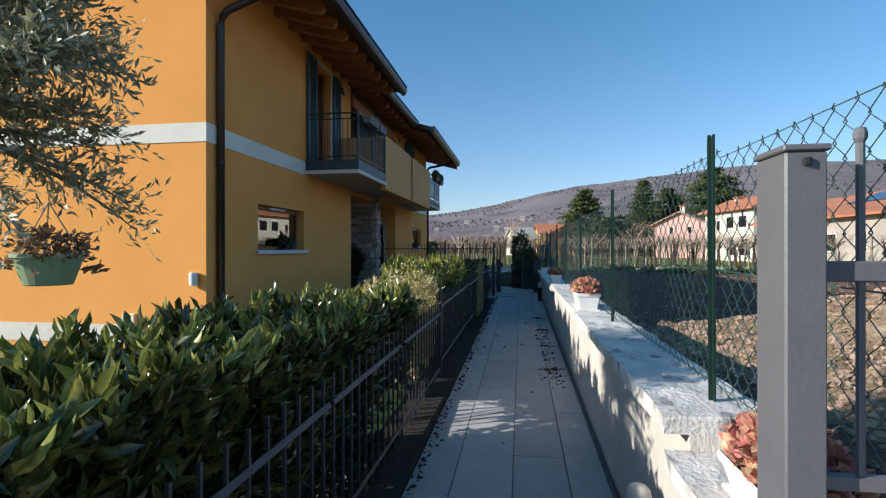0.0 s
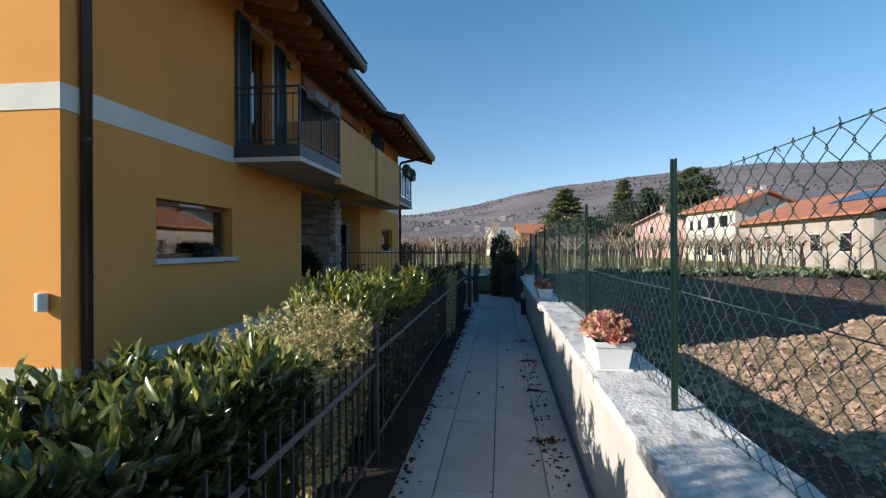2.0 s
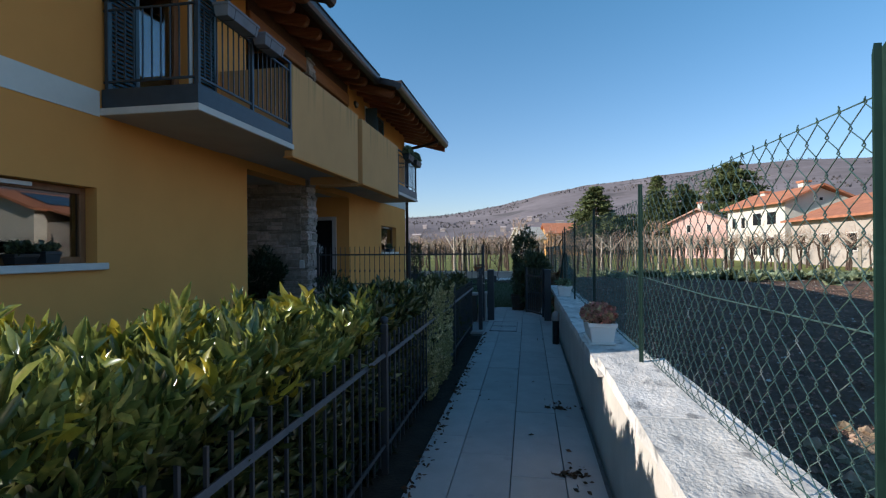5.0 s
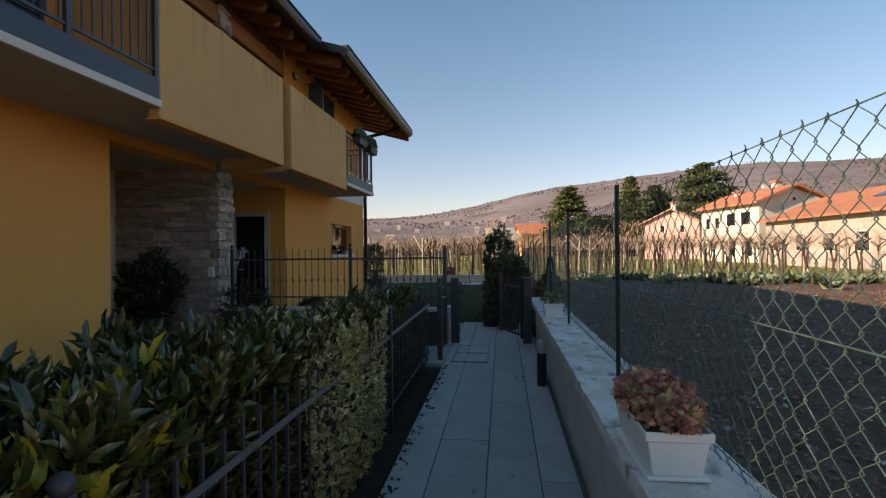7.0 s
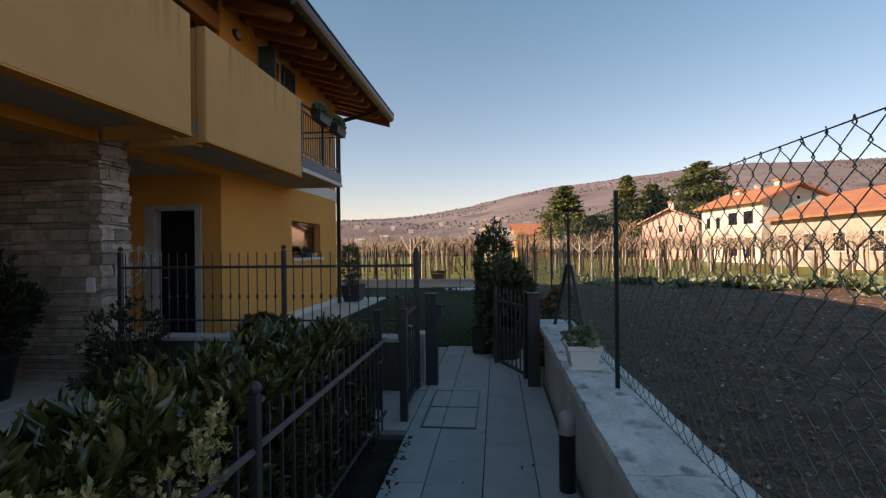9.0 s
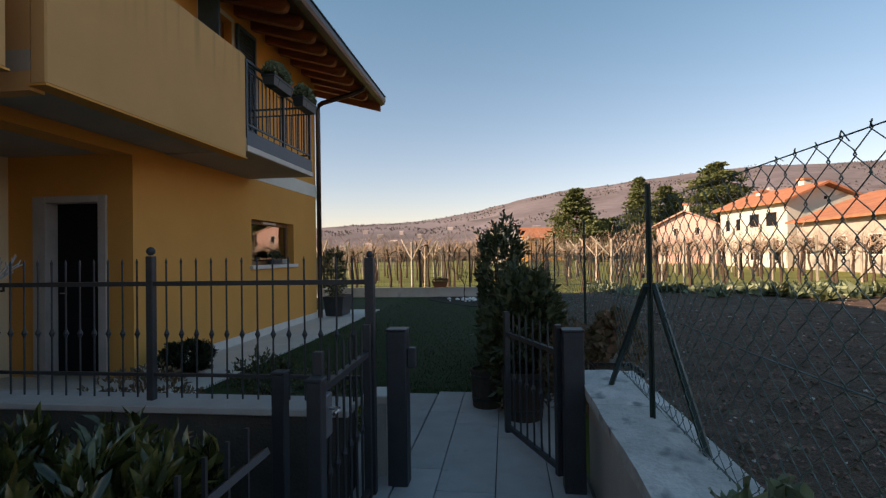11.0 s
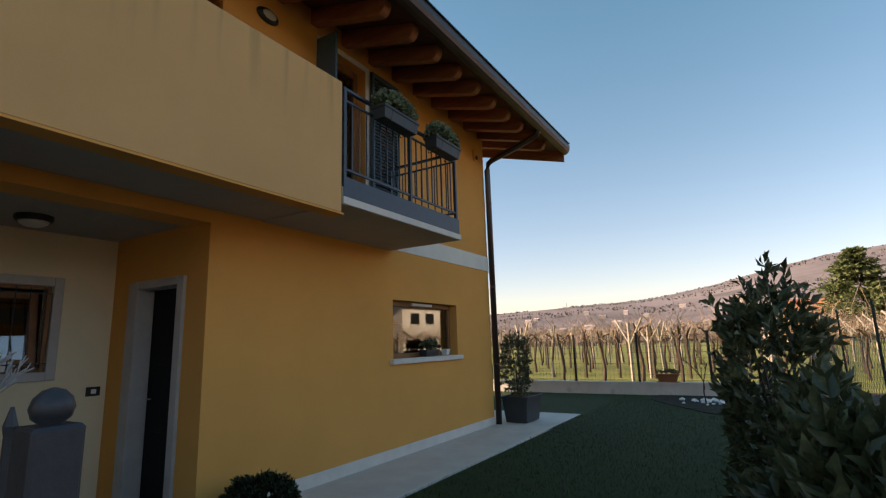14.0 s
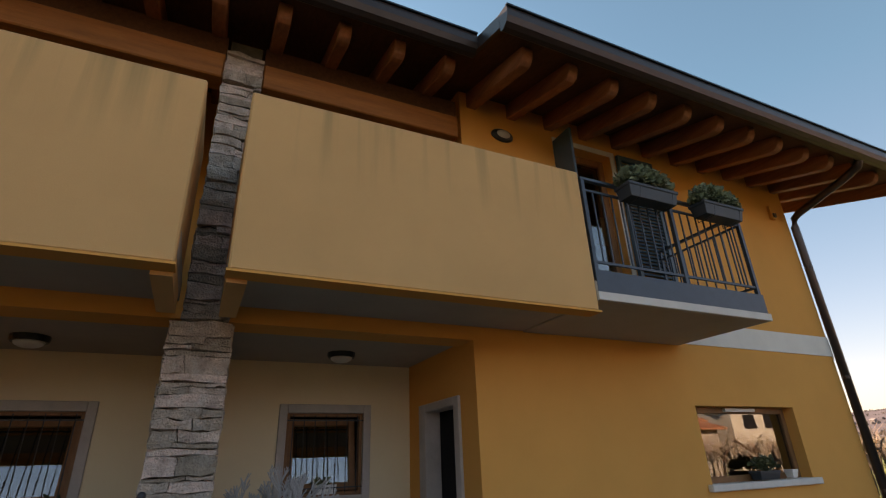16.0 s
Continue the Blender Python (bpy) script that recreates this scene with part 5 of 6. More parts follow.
# ---- things on the wall ----
def planter(name, label, x, y, z, lx, ly, h, mat, leaf, count, spread, lsize, seed, tray=True, upward=0.7):
    rg = np.random.default_rng(seed)
    t = thing(name, label, "planter", at=(x, y, z))
    bm = bmesh.new()
    ring = []
    for zz, k in ((0.012, 0.78), (h - 0.03, 0.97), (h - 0.03, 1.06), (h, 1.08), (h, 0.98), (h - 0.04, 0.95)):
        ring.append([bm.verts.new((sx * lx / 2 * k, sy * ly / 2 * (k if lx == ly else 1 - (1 - k) * lx / ly), zz)) for sx, sy in ((-1, -1), (1, -1), (1, 1), (-1, 1))])
    for r, s in zip(ring, ring[1:]):
        for k in range(4):
            bm.faces.new((r[k], r[(k + 1) % 4], s[(k + 1) % 4], s[k]))
    bm.faces.new(ring[0][::-1]), bm.faces.new(ring[-1])
    part("box", bm, mat, t, bevel=0.004)
    if tray:
        part("saucer", boxes((-lx * 0.5, lx * 0.5, -ly * 0.48, ly * 0.48, 0, 0.014)), mat, t, bevel=0.004)
    part("soil", boxes((-lx * 0.46, lx * 0.46, -ly * 0.46, ly * 0.46, h - 0.045, h - 0.02)), M["soil"], t)
    if leaf:
        a = rg.uniform(0, math.tau, count)
        r = np.sqrt(rg.random(count))
        up = np.sqrt(np.clip(1 - r * r, 0, 1))
        tips = np.stack([np.cos(a) * r * lx * 0.62, np.sin(a) * r * ly * 0.56, h + spread * (0.15 + 0.85 * up) * rg.uniform(0.5, 1, count)], 1)
        ax = np.stack([np.cos(a) * r, np.sin(a) * r, np.full(count, upward)], 1) + 0.2 * rg.normal(size=(count, 3))
        ax /= np.linalg.norm(ax, axis=1)[:, None]
        b, d, s = shoots(rg, tips, ax, 5, lsize, 0.9)
        leaves("foliage", b, d, s, leaf, t, width=0.75, fold=0.15, droop=0.3, seed=seed, kind="stuff", fine=True)
    return t


planter("planter", "white plastic planter of russet red leaves on the wall", 0.63, 1.30, 0.742, 0.17, 0.40, 0.10, M["plastic"], M["red_leaf"], 360, 0.14, 0.038, 40)
for i, (yy, z) in enumerate(((4.78, 0.852), (8.95, 0.797)), 1):
    planter("planter", "white plastic planter of russet red leaves on the wall", 0.585, yy, z, 0.19, 0.46, 0.155, M["plastic"], M["red_leaf"], 340, 0.12, 0.036, 40 + i)
planter("planter", "white plastic pot with a small green plant on the wall", 0.58, 12.55, 0.797, 0.2, 0.24, 0.15, M["plastic"], M["grey_leaf"], 30, 0.10, 0.05, 45)
planter("planter", "dark pot with a dry russet plant beside the gate", 0.80, 15.15, 0.45, 0.3, 0.3, 0.28, M["black"], M["dry_leaf"], 170, 0.42, 0.07, 46, tray=False)



def bollard(x, y):
    z = path_z(y) - 0.03
    t = thing("bollard_lamp", "short black bollard lamp with a pale dome", "bollard", at=(x, y, z))
    bm = bmesh.new()
    lathe(bm, [(0.058, 0), (0.058, 0.01), (0.048, 0.015), (0.048, 0.36)], sides=16)
    part("body", bm, M["black"], t)
    bm = bmesh.new()
    lathe(bm, [(0.05, 0.36), (0.05, 0.44), (0.044, 0.468), (0.03, 0.485), (0.003, 0.492)], sides=16)
    part("dome", bm, M["frosted"], t, "frosted dome", smooth=True)


bollard(0.44, 12.25)
bollard(0.45, 2.05)

# inspection cover in the path
cv = thing("inspection_cover", "paver-filled steel inspection cover in the path", "cover", at=(-0.345, 13.7, path_z(13.7)))
part("frame", boxes((-0.22, -0.205, -0.52, 0.52, -0.02, 0.006), (0.205, 0.22, -0.52, 0.52, -0.02, 0.006), (-0.205, 0.205, -0.52, -0.505, -0.02, 0.006), (-0.205, 0.205, 0.505, 0.52, -0.02, 0.006), (-0.205, 0.205, -0.006, 0.006, -0.02, 0.006)), M["grey_iron"], cv)

# ---- things on the house ----
def lamp_oval(x, y, z):
    t = thing("wall_lamp", "dark oval bulkhead wall lamp with frosted glass", "lamp", at=(x, y, z))
    for nm, r, w, mt in (("rim", 1.0, 0.05, M["black"]), ("glass", 0.72, 0.075, M["frosted"])):
        bm = bmesh.new()
        bmesh.ops.create_uvsphere(bm, u_segments=18, v_segments=8, radius=1)
        for q in bm.verts:
            q.co = Vector((max(q.co.x, 0) * w, q.co.y * 0.15 * r, q.co.z * 0.09 * r))
        part(nm, bm, mt, t, smooth=True)


lamp_oval(X, 17.32, 5.21)
lamp_oval(X, mirror(17.32), 5.21)
for yy in (15.80, 13.22):
    t = thing("ceiling_lamp", "round dark porch ceiling lamp with white glass", "lamp", group="porch lamps", at=(-5.28, yy, 2.80))
    bm = bmesh.new()
    lathe(bm, [(0.13, -0.05), (0.14, -0.03), (0.14, 0.0)], sides=18)
    part("rim", bm, M["black"], t)
    bm = bmesh.new()
    lathe(bm, [(0.02, -0.095), (0.07, -0.088), (0.10, -0.07), (0.11, -0.05)], sides=18)
    part("glass", bm, M["plastic"], t, "white glass", smooth=True)
t = thing("alarm_siren", "small ochre box on the wall under the eaves", "alarm", at=(X, 22.1, 5.08))
part("case", boxes((0, 0.05, -0.05, 0.05, -0.11, 0.11)), M["ochre"], t, bevel=0.008)
part("sensor", boxes((0.05, 0.075, -0.03, 0.03, -0.09, -0.02)), M["gutter"], t, bevel=0.006)
t = thing("switch_plate", "black and white intercom plate on the cream wall", "switch", at=(-5.88, 16.66, 1.24))
part("plate", boxes((0, 0.012, -0.065, 0.065, -0.045, 0.045)), M["black"], t, bevel=0.003)
part("button", boxes((0.012, 0.018, -0.02, 0.025, -0.022, 0.022)), M["plastic"], t)
t = thing("meter_box", "small white box on the stone pillar", "box", at=(-4.30, 14.30, 1.22))
part("case", boxes((-0.05, 0.05, -0.05, 0.02, -0.08, 0.08)), M["plastic"], t, bevel=0.008)
t = thing("wall_light", "small white cylinder light on the gable wall", "lamp", at=(-4.40, YA, 0.99))
bm = bmesh.new()
lathe(bm, [(0.05, -0.09), (0.055, -0.08), (0.055, 0.08), (0.05, 0.09)], 0, -0.06, 14)
part("case", bm, M["plastic"], t, smooth=False)
t = thing("meter_box", "small cream box low on the gable wall", "box", at=(-5.40, YA, 0.42))
part("case", boxes((-0.10, 0.10, -0.06, 0, -0.08, 0.08)), M["cream"], t, bevel=0.008)


def flower_box(y0, y1, leaf, box_mat, seed, label, z=3.84):
    t = planter("flower_box", label, -3.05, (y0 + y1) / 2, z, 0.18, y1 - y0, 0.15, box_mat, leaf, 480 if leaf else 0, 0.24, 0.05, seed, tray=False, upward=0.3)
    for yy in (y0 + 0.1, y1 - 0.1):
        bm = bmesh.new()
        o = yy - (y0 + y1) / 2
        tube(bm, [(-0.13, o, 0.17), (-0.10, o, 0.19), (-0.095, o, -0.005), (0.09, o, -0.005), (0.115, o, 0.10)], 0.005, 5)
        part("bracket", bm, M["iron"], t)


flower_box(17.74, 18.34, M["grey_leaf"], M["grey_plastic"], 61, "slate balcony flower box with trailing pale ivy")
flower_box(18.70, 19.26, M["grey_leaf"], M["grey_plastic"], 62, "slate balcony flower box with trailing pale ivy")
flower_box(9.75, 10.36, None, M["cloth"], 63, "empty pale grey balcony flower box", 3.92)
flower_box(10.50, 10.98, None, M["cloth"], 64, "empty pale grey balcony flower box", 3.92)
planter("planter", "grey sill pot with a leafy plant", X - 0.03, 20.45, 1.424, 0.14, 0.34, 0.10, M["grey_plastic"], M["shrub"], 45, 0.16, 0.06, 65, tray=False)
planter("planter", "small white pot on the window sill", X - 0.03, 20.92, 1.424, 0.10, 0.10, 0.10, M["plastic"], None, 0, 0, 0, 66, tray=False)
planter("planter", "blue-grey sill pot with a low dark plant", X - 0.03, 8.95, 1.379, 0.14, 0.16, 0.12, M["grey_plastic"], M["shrub"], 30, 0.07, 0.05, 67, tray=False)
planter("planter", "dark sill pot with a low dark plant", X - 0.03, 8.70, 1.379, 0.14, 0.22, 0.10, M["black"], M["shrub"], 50, 0.12, 0.05, 68, tray=False)
planter("planter", "small white pot inside the grille", -5.91, 15.85, 1.465, 0.055, 0.22, 0.10, M["plastic"], M["grey_leaf"], 18, 0.07, 0.04, 69, tray=False)


# ---- garden plants ----
def shrub(name, label, x, y, z, rx, ry, h, leaf, count, lsize, seed, category="shrub", round_top=True, stems=5, base=0.06, full=0.0):
    rg = np.random.default_rng(seed)
    t = thing(name, label, category, at=(x, y, z))
    for i in range(stems):
        bm = bmesh.new()
        b = Vector((rg.uniform(-rx, rx) * 0.6, rg.uniform(-ry, ry) * 0.6, h * rg.uniform(0.55, 0.9)))
        tube(bm, [(rg.uniform(-0.04, 0.04), rg.uniform(-0.04, 0.04), 0), b * 0.5 + Vector((0.02, 0.01, 0)), b], [0.014, 0.009, 0.004], 5)
        part("stem", bm, M["bark"], t)
    d = rg.normal(size=(count, 3))
    d /= np.linalg.norm(d, axis=1)[:, None]
    wob = np.array([noise.noise((a[0] * 2.2 + seed, a[1] * 2.2, a[2] * 2.2)) for a in d])
    rad = rg.uniform(0.45, 1.0, count) ** 0.5 * (1 + 0.35 * wob)
    c = h * (0.5 + base)
    tips = d * rad[:, None] * np.array([rx, ry, h / 2]) / np.abs(d).max(1)[:, None] ** full
    if not round_top:
        tips[:, :2] *= np.clip(1.15 - 0.75 * (tips[:, 2:3] / h + 0.5), 0.25, 1)
    tips[:, 2] += c
    tips[:, 2] = np.clip(tips[:, 2], 0.03, None)
    ax = d + np.array([0, 0, 0.6])
    ax /= np.linalg.norm(ax, axis=1)[:, None]
    b, w, s = shoots(rg, tips, ax, 6, lsize, 0.8)
    leaves("foliage", b, w, s, leaf, t, seed=seed, width=0.42, kind="stuff")
    return t


shrub("evergreen_shrub", "tall narrow evergreen shrub beside the lawn", -0.02, 17.7, 0.15, 0.30, 0.36, 1.68, M["shrub"], 760, 0.085, 71, full=0.7)
shrub("evergreen_shrub", "broad leafy evergreen shrub beside the gate", 0.18, 16.3, 0.15, 0.34, 0.58, 1.16, M["shrub"], 1300, 0.10, 72, full=0.6)
shrub("evergreen_shrub", "low green shrub by the boundary fence", 0.18, 18.7, 0.15, 0.26, 0.5, 1.1, M["shrub"], 520, 0.075, 73, full=0.6)
shrub("clipped_shrub", "dark round clipped shrub by the paving", -3.78, 17.05, 0.15, 0.31, 0.31, 0.40, M["laurel_dark"], 2200, 0.035, 74)
shrub("low_shrub", "loose dull green low shrub", -2.2, 15.9, 0.15, 0.3, 0.3, 0.5, M["shrub"], 260, 0.045, 75)
shrub("low_shrub", "loose dull green low shrub", -1.5, 15.4, 0.15, 0.35, 0.3, 0.45, M["shrub"], 240, 0.05, 76)
shrub("low_shrub", "reddish low garden shrub", -2.9, 15.2, 0.15, 0.45, 0.3, 0.5, M["dry_leaf"], 260, 0.05, 77)
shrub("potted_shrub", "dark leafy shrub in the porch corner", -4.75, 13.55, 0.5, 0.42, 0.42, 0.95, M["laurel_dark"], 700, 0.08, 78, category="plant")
bm = bmesh.new()
lathe(bm, [(0.17, 0), (0.24, 0.40), (0.26, 0.40), (0.26, 0.45), (0.22, 0.45)], sides=18)
t = thing("plant_pot", "tall dark plant pot in the porch", "pot", at=(-4.75, 13.55, 0.18))
part("body", bm, M["black"], t)
t = planter("planter", "tall slate grey square planter at the house corner", -3.93, 23.0, 0.172, 0.50, 0.72, 0.46, M["grey_plastic"], None, 0, 0, 0, 79, tray=False)
shrub("evergreen_shrub", "upright leafy shrub growing in the grey planter", -4.02, 23.0, 0.6, 0.26, 0.3, 1.15, M["shrub"], 420, 0.07, 80, base=0.0, full=0.5)
planter("planter", "terracotta trough of dry twigs on the back wall", -2.17, 28.3, 0.47, 0.52, 0.22, 0.2, M["terracotta"], M["dry_leaf"], 60, 0.12, 0.05, 81)


# whitewashed ornamental tree
def silver_tree(x, y, z, seed):
    t = thing("ornamental_tree", "bare whitewashed ornamental branch tree", "tree", at=(x, y, z))
    rg = random.Random(seed)
    bm = bmesh.new()

    def grow(p, d, length, r, depth):
        q = p + d * length
        tube(bm, [p, (p + q) / 2 + Vector((rg.uniform(-1, 1), rg.uniform(-1, 1), 0)) * length * 0.06, q], [r, r * 0.85, r * 0.7], 5)
        if depth:
            for i in range(rg.choice((3, 3, 4))):
                e = (d + Vector((rg.uniform(-1, 1), rg.uniform(-1, 1), rg.uniform(-0.1, 0.7))) * 0.75).normalized()
                grow(p.lerp(q, rg.uniform(0.6, 1)), e, length * rg.uniform(0.5, 0.70), max(r * 0.66, 0.0055), depth - 1)
    grow(Vector((0, 0, 0)), Vector((0.03, 0, 1)), 0.90, 0.024, 5)
    part("branch_work", bm, M["silver"], t)


silver_tree(-4.83, 15.10, 0.18, 5)

# flower bed at the back of the lawn
bm = bmesh.new()
prism(bm, [(-2.5, 27.9), (-2.45, 27.2), (-1.9, 26.3), (-1.1, 25.2), (-0.3, 24.6), (0.7, 24.4), (0.7, 28.19), (-2.4, 28.19)], "z", 0.1, 0.165)
structure("flower_bed", bm, M["humus"], "dark soil flower bed edging the lawn", "flower bed")
rg = random.Random(12)
for i in range(40):
    bm = bmesh.new()
    bmesh.ops.create_icosphere(bm, subdivisions=1, radius=rg.uniform(0.035, 0.075))
    for q in bm.verts:
        q.co *= 1 + 0.3 * noise.noise(q.co * 20 + Vector((i, 0, 0)))
        q.co.z *= 0.6
    ob = part("stone", bm, M["plastic"])
    ob.location = (rg.gauss(-1.05, 0.28), rg.gauss(27.1, 0.3), 0.18)
    tagged(ob, "white garden stone lying on the bed", "stone", group="white garden stones")


def bare_tree(name, label, x, y, z, h, r, seed, spread=0.8, depth=4, mat=None):
    t = thing(name, label, "tree", at=(x, y, z))
    rg = random.Random(seed)
    tr, br = bmesh.new(), bmesh.new()

    def grow(p, d, length, r, lv):
        q = p + d * length
        tube(tr if lv == depth else br, [p, (p + q) / 2 + Vector((rg.uniform(-1, 1), rg.uniform(-1, 1), 0)) * length * 0.1, q], [r, r * 0.8, r * 0.62], 5)
        if lv:
            for i in range(3):
                e = (d + Vector((rg.uniform(-1, 1), rg.uniform(-1, 1), rg.uniform(-0.3, 0.6))) * spread).normalized()
                grow(p.lerp(q, rg.uniform(0.55, 1)), e, length * rg.uniform(0.55, 0.8), r * 0.6, lv - 1)
    grow(Vector((0, 0, 0)), Vector((0, 0, 1)), h * 0.4, r, depth)
    part("trunk", tr, mat or M["bark"], t)
    part("limb_growth", br, mat or M["bark"], t)
    return t


bare_tree("sapling", "small bare sapling in the flower bed", -1.2, 26.6, 0.15, 1.3, 0.018, 3)


# olive tree with a hanging basket, at the start of the path
def olive_tree(x, y, z, seed):
    rg = np.random.default_rng(seed)
    r2 = random.Random(seed)
    t = thing("olive_tree", "silvery green olive tree with drooping branches", "tree", at=(x, y, z))
    bm = bmesh.new()
    tube(bm, [(0, 0, 0), (0.03, 0.02, 0.5), (-0.02, 0.04, 1.1), (0.05, 0.05, 2.0)], [0.10, 0.085, 0.075, 0.05], 9)
    part("trunk", bm, M["olive_bark"], t)
    tips, ax = [], []
    for i in range(62):
        a = r2.uniform(0, math.tau)
        up = r2.uniform(-0.15, 1.0)
        d = Vector((math.cos(a), math.sin(a), up)).normalized()
        L = r2.uniform(0.55, 1.0) * (1.0 if up < 0.5 else 1.1)
        p0 = Vector((0.03, 0.04, r2.uniform(1.55, 2.2)))
        pts = [p0 + d * L * s + Vector((0, 0, -0.30 * (L * s) ** 2)) for s in (0, 0.3, 0.6, 0.85, 1.0)]
        bm = bmesh.new()
        tube(bm, pts, [0.022, 0.015, 0.010, 0.006, 0.003], 5)
        part("limb", bm, M["olive_bark"], t)
        for k in range(36):
            s = r2.uniform(0.25, 1.0)
            p = p0 + d * L * s + Vector((0, 0, -0.30 * (L * s) ** 2))
            e = (d + Vector((r2.gauss(0, 0.8), r2.gauss(0, 0.8), r2.gauss(-0.05, 0.6)))).normalized()
            ln = r2.uniform(0.08, 0.28)
            for m in range(9):
                tips.append(p + e * ln * (m + 1) / 9 + Vector((0, 0, -0.4 * (ln * m / 9) ** 2)))
                ax.append(e + Vector((r2.gauss(0, 0.7), r2.gauss(0, 0.7), r2.gauss(0, 0.7))))
    t.scale = (0.82, 0.82, 1.05)
    leaves("crown", np.array(tips), np.array(ax), rg.uniform(0.040, 0.070, len(tips)), M["olive"], t, "narrow silvery leaves", width=0.28, fold=0.05, droop=0.05, seed=seed, kind="stuff")


olive_tree(-2.30, 1.60, 0.12, 8)
t = thing("hanging_basket", "sage green hanging pot with a dry russet plant", "hanging pot", at=(-1.63, 1.53, 1.275))
t.scale = (0.8, 0.8, 0.8)
bm = bmesh.new()
lathe(bm, [(0.085, 0), (0.09, 0.005), (0.128, 0.12), (0.135, 0.12), (0.135, 0.135), (0.122, 0.135), (0.115, 0.11)], sides=20)
part("pot", bm, M["green_plastic"], t)
part("soil", boxes((-0.07, 0.07, -0.07, 0.07, 0.09, 0.115)), M["soil"], t)
for k in range(3):
    a = k * math.tau / 3 + 0.4
    bm = bmesh.new()
    tube(bm, [(0.125 * math.cos(a), 0.125 * math.sin(a), 0.13), (0, 0, 0.36)], 0.003, 5)
    part("cord", bm, M["cane"], t)
rg = np.random.default_rng(90)
n = 130
a, r = rg.uniform(0, math.tau, n), rg.uniform(0.03, 0.2, n)
tips = np.stack([np.cos(a) * r, np.sin(a) * r, 0.14 + rg.uniform(0, 0.10, n) - 1.6 * np.clip(r - 0.12, 0, 1)], 1)
ax = np.stack([np.cos(a), np.sin(a), rg.uniform(-0.3, 0.9, n)], 1)
b, w, s = shoots(rg, tips, ax / np.linalg.norm(ax, axis=1)[:, None], 3, 0.045, 0.8)
leaves("plant", b, w, s, M["dry_leaf"], t, "dry russet leaves", width=0.5, seed=90, kind="stuff")

# ---- field clutter ----
def lumps(name, n, xr, yr, size, mat, label, seed, on_heap=False):
    rg = np.random.default_rng(seed)
    verts, faces = [], []
    for i in range(n):
        x, y = rg.uniform(*xr) if rg.random() < 0.4 else xr[0] + (xr[1] - xr[0]) * rg.random() ** 1.8, rg.uniform(*yr)
        s = size * min(rg.lognormal(0, 0.4), 2.0)
        top = heap_z(x, y)
        if on_heap != (top > 0.0):
            continue
        z = field_z(x, y) + max(top, 0)
        o = len(verts)
        for dx, dy, dz in ((1, 0, 0), (0, 1, 0), (-1, 0, 0), (0, -1, 0), (0, 0, 0.8), (0.6, 0.6, 0.45), (-0.6, 0.55, 0.4), (-0.6, -0.6, 0.45), (0.55, -0.6, 0.5)):
            j = 1 + rg.uniform(-0.35, 0.35)
            verts.append((x + dx * s * j, y + dy * s * j, z - 0.1 * s + dz * s * j))
        for f in ((0, 5, 4), (5, 1, 4), (1, 6, 4), (6, 2, 4), (2, 7, 4), (7, 3, 4), (3, 8, 4), (8, 0, 4), (0, 1, 5), (1, 2, 6), (2, 3, 7), (3, 0, 8)):
            faces.append(tuple(o + q for q in f))
    return tagged(raw(name, verts, faces, mat), label, "soil", kind="stuff")


lumps("soil_clods", 26000, (0.9, 12), (-1, 24), 0.019, M["clod"], "loose brown clods of dug soil", 5)
lumps("clay_clods", 13000, (1.6, 10.5), (2, 11), 0.034, M["clod_sunlit"], "loose clods on the mound, paled for sunlight", 7, True)
lumps("field_stones", 2200, (0.9, 13), (-1, 30), 0.017, M["pebble"], "pale stones scattered on the soil", 6)
rg = np.random.default_rng(33)
for i in range(120):
    x, y = rg.uniform(3.5, 17), 0
    y = 33.5 - 0.42 * x + rg.normal(0, 1.3)
    n = 26
    a = rg.uniform(0, math.tau, n)
    d = np.stack([np.cos(a), np.sin(a), rg.uniform(0.2, 1.2, n)], 1)
    t = leaves("field_plant", np.zeros((n, 3)), d, rg.uniform(0.22, 0.58, n), M["grey_leaf"] if i % 3 else M["shrub"], None, width=0.5, droop=0.3, seed=300 + i)
    t.location = (x, y, field_z(x, min(y, 30)) if y < 30.5 else -0.05)
    tagged(t, "leafy grey-green winter crop plant on the field", "plant", group="winter crop plants")

# dead leaves on the path
rg = np.random.default_rng(77)
pts = np.concatenate([np.stack([rg.normal(0.33, 0.055, 330), rg.choice([5.2, 5.7, 6.3, 6.9, 7.6, 8.3, 9.6], 330) + rg.normal(0, 0.14, 330)], 1), np.stack([rg.normal(-0.62, 0.025, 460), rg.uniform(1, 13, 460)], 1), np.stack([rg.uniform(-0.55, 0.45, 22), rg.uniform(1, 14, 22)], 1)])
pts[:330, 1] += 0.25 * np.sin(pts[:330, 1] * 5)
pts[:, 0] = np.clip(pts[:, 0], -0.64, 0.5)
b = np.stack([pts[:, 0], pts[:, 1], [path_z(q) + 0.004 for q in pts[:, 1]]], 1)
a = rg.uniform(0, math.tau, len(b))
tagged(leaves("dead_leaves", b, np.stack([np.cos(a), np.sin(a), rg.uniform(0.0, 0.35, len(b))], 1), rg.uniform(0.022, 0.05, len(b)), M["dead_leaf"], None, width=0.6, droop=-0.1, seed=78), "brown dead leaves blown along the path edges", "leaves", kind="stuff")

# lawn blades
rg = np.random.default_rng(55)
n = 26000
b = np.stack([rg.uniform(-3.2, 0.7, n), 16.5 + 11.6 * rg.random(n) ** 1.4, np.full(n, 0.15)], 1)
d = np.stack([rg.normal(0, 0.45, n), rg.normal(0, 0.45, n), np.ones(n)], 1)
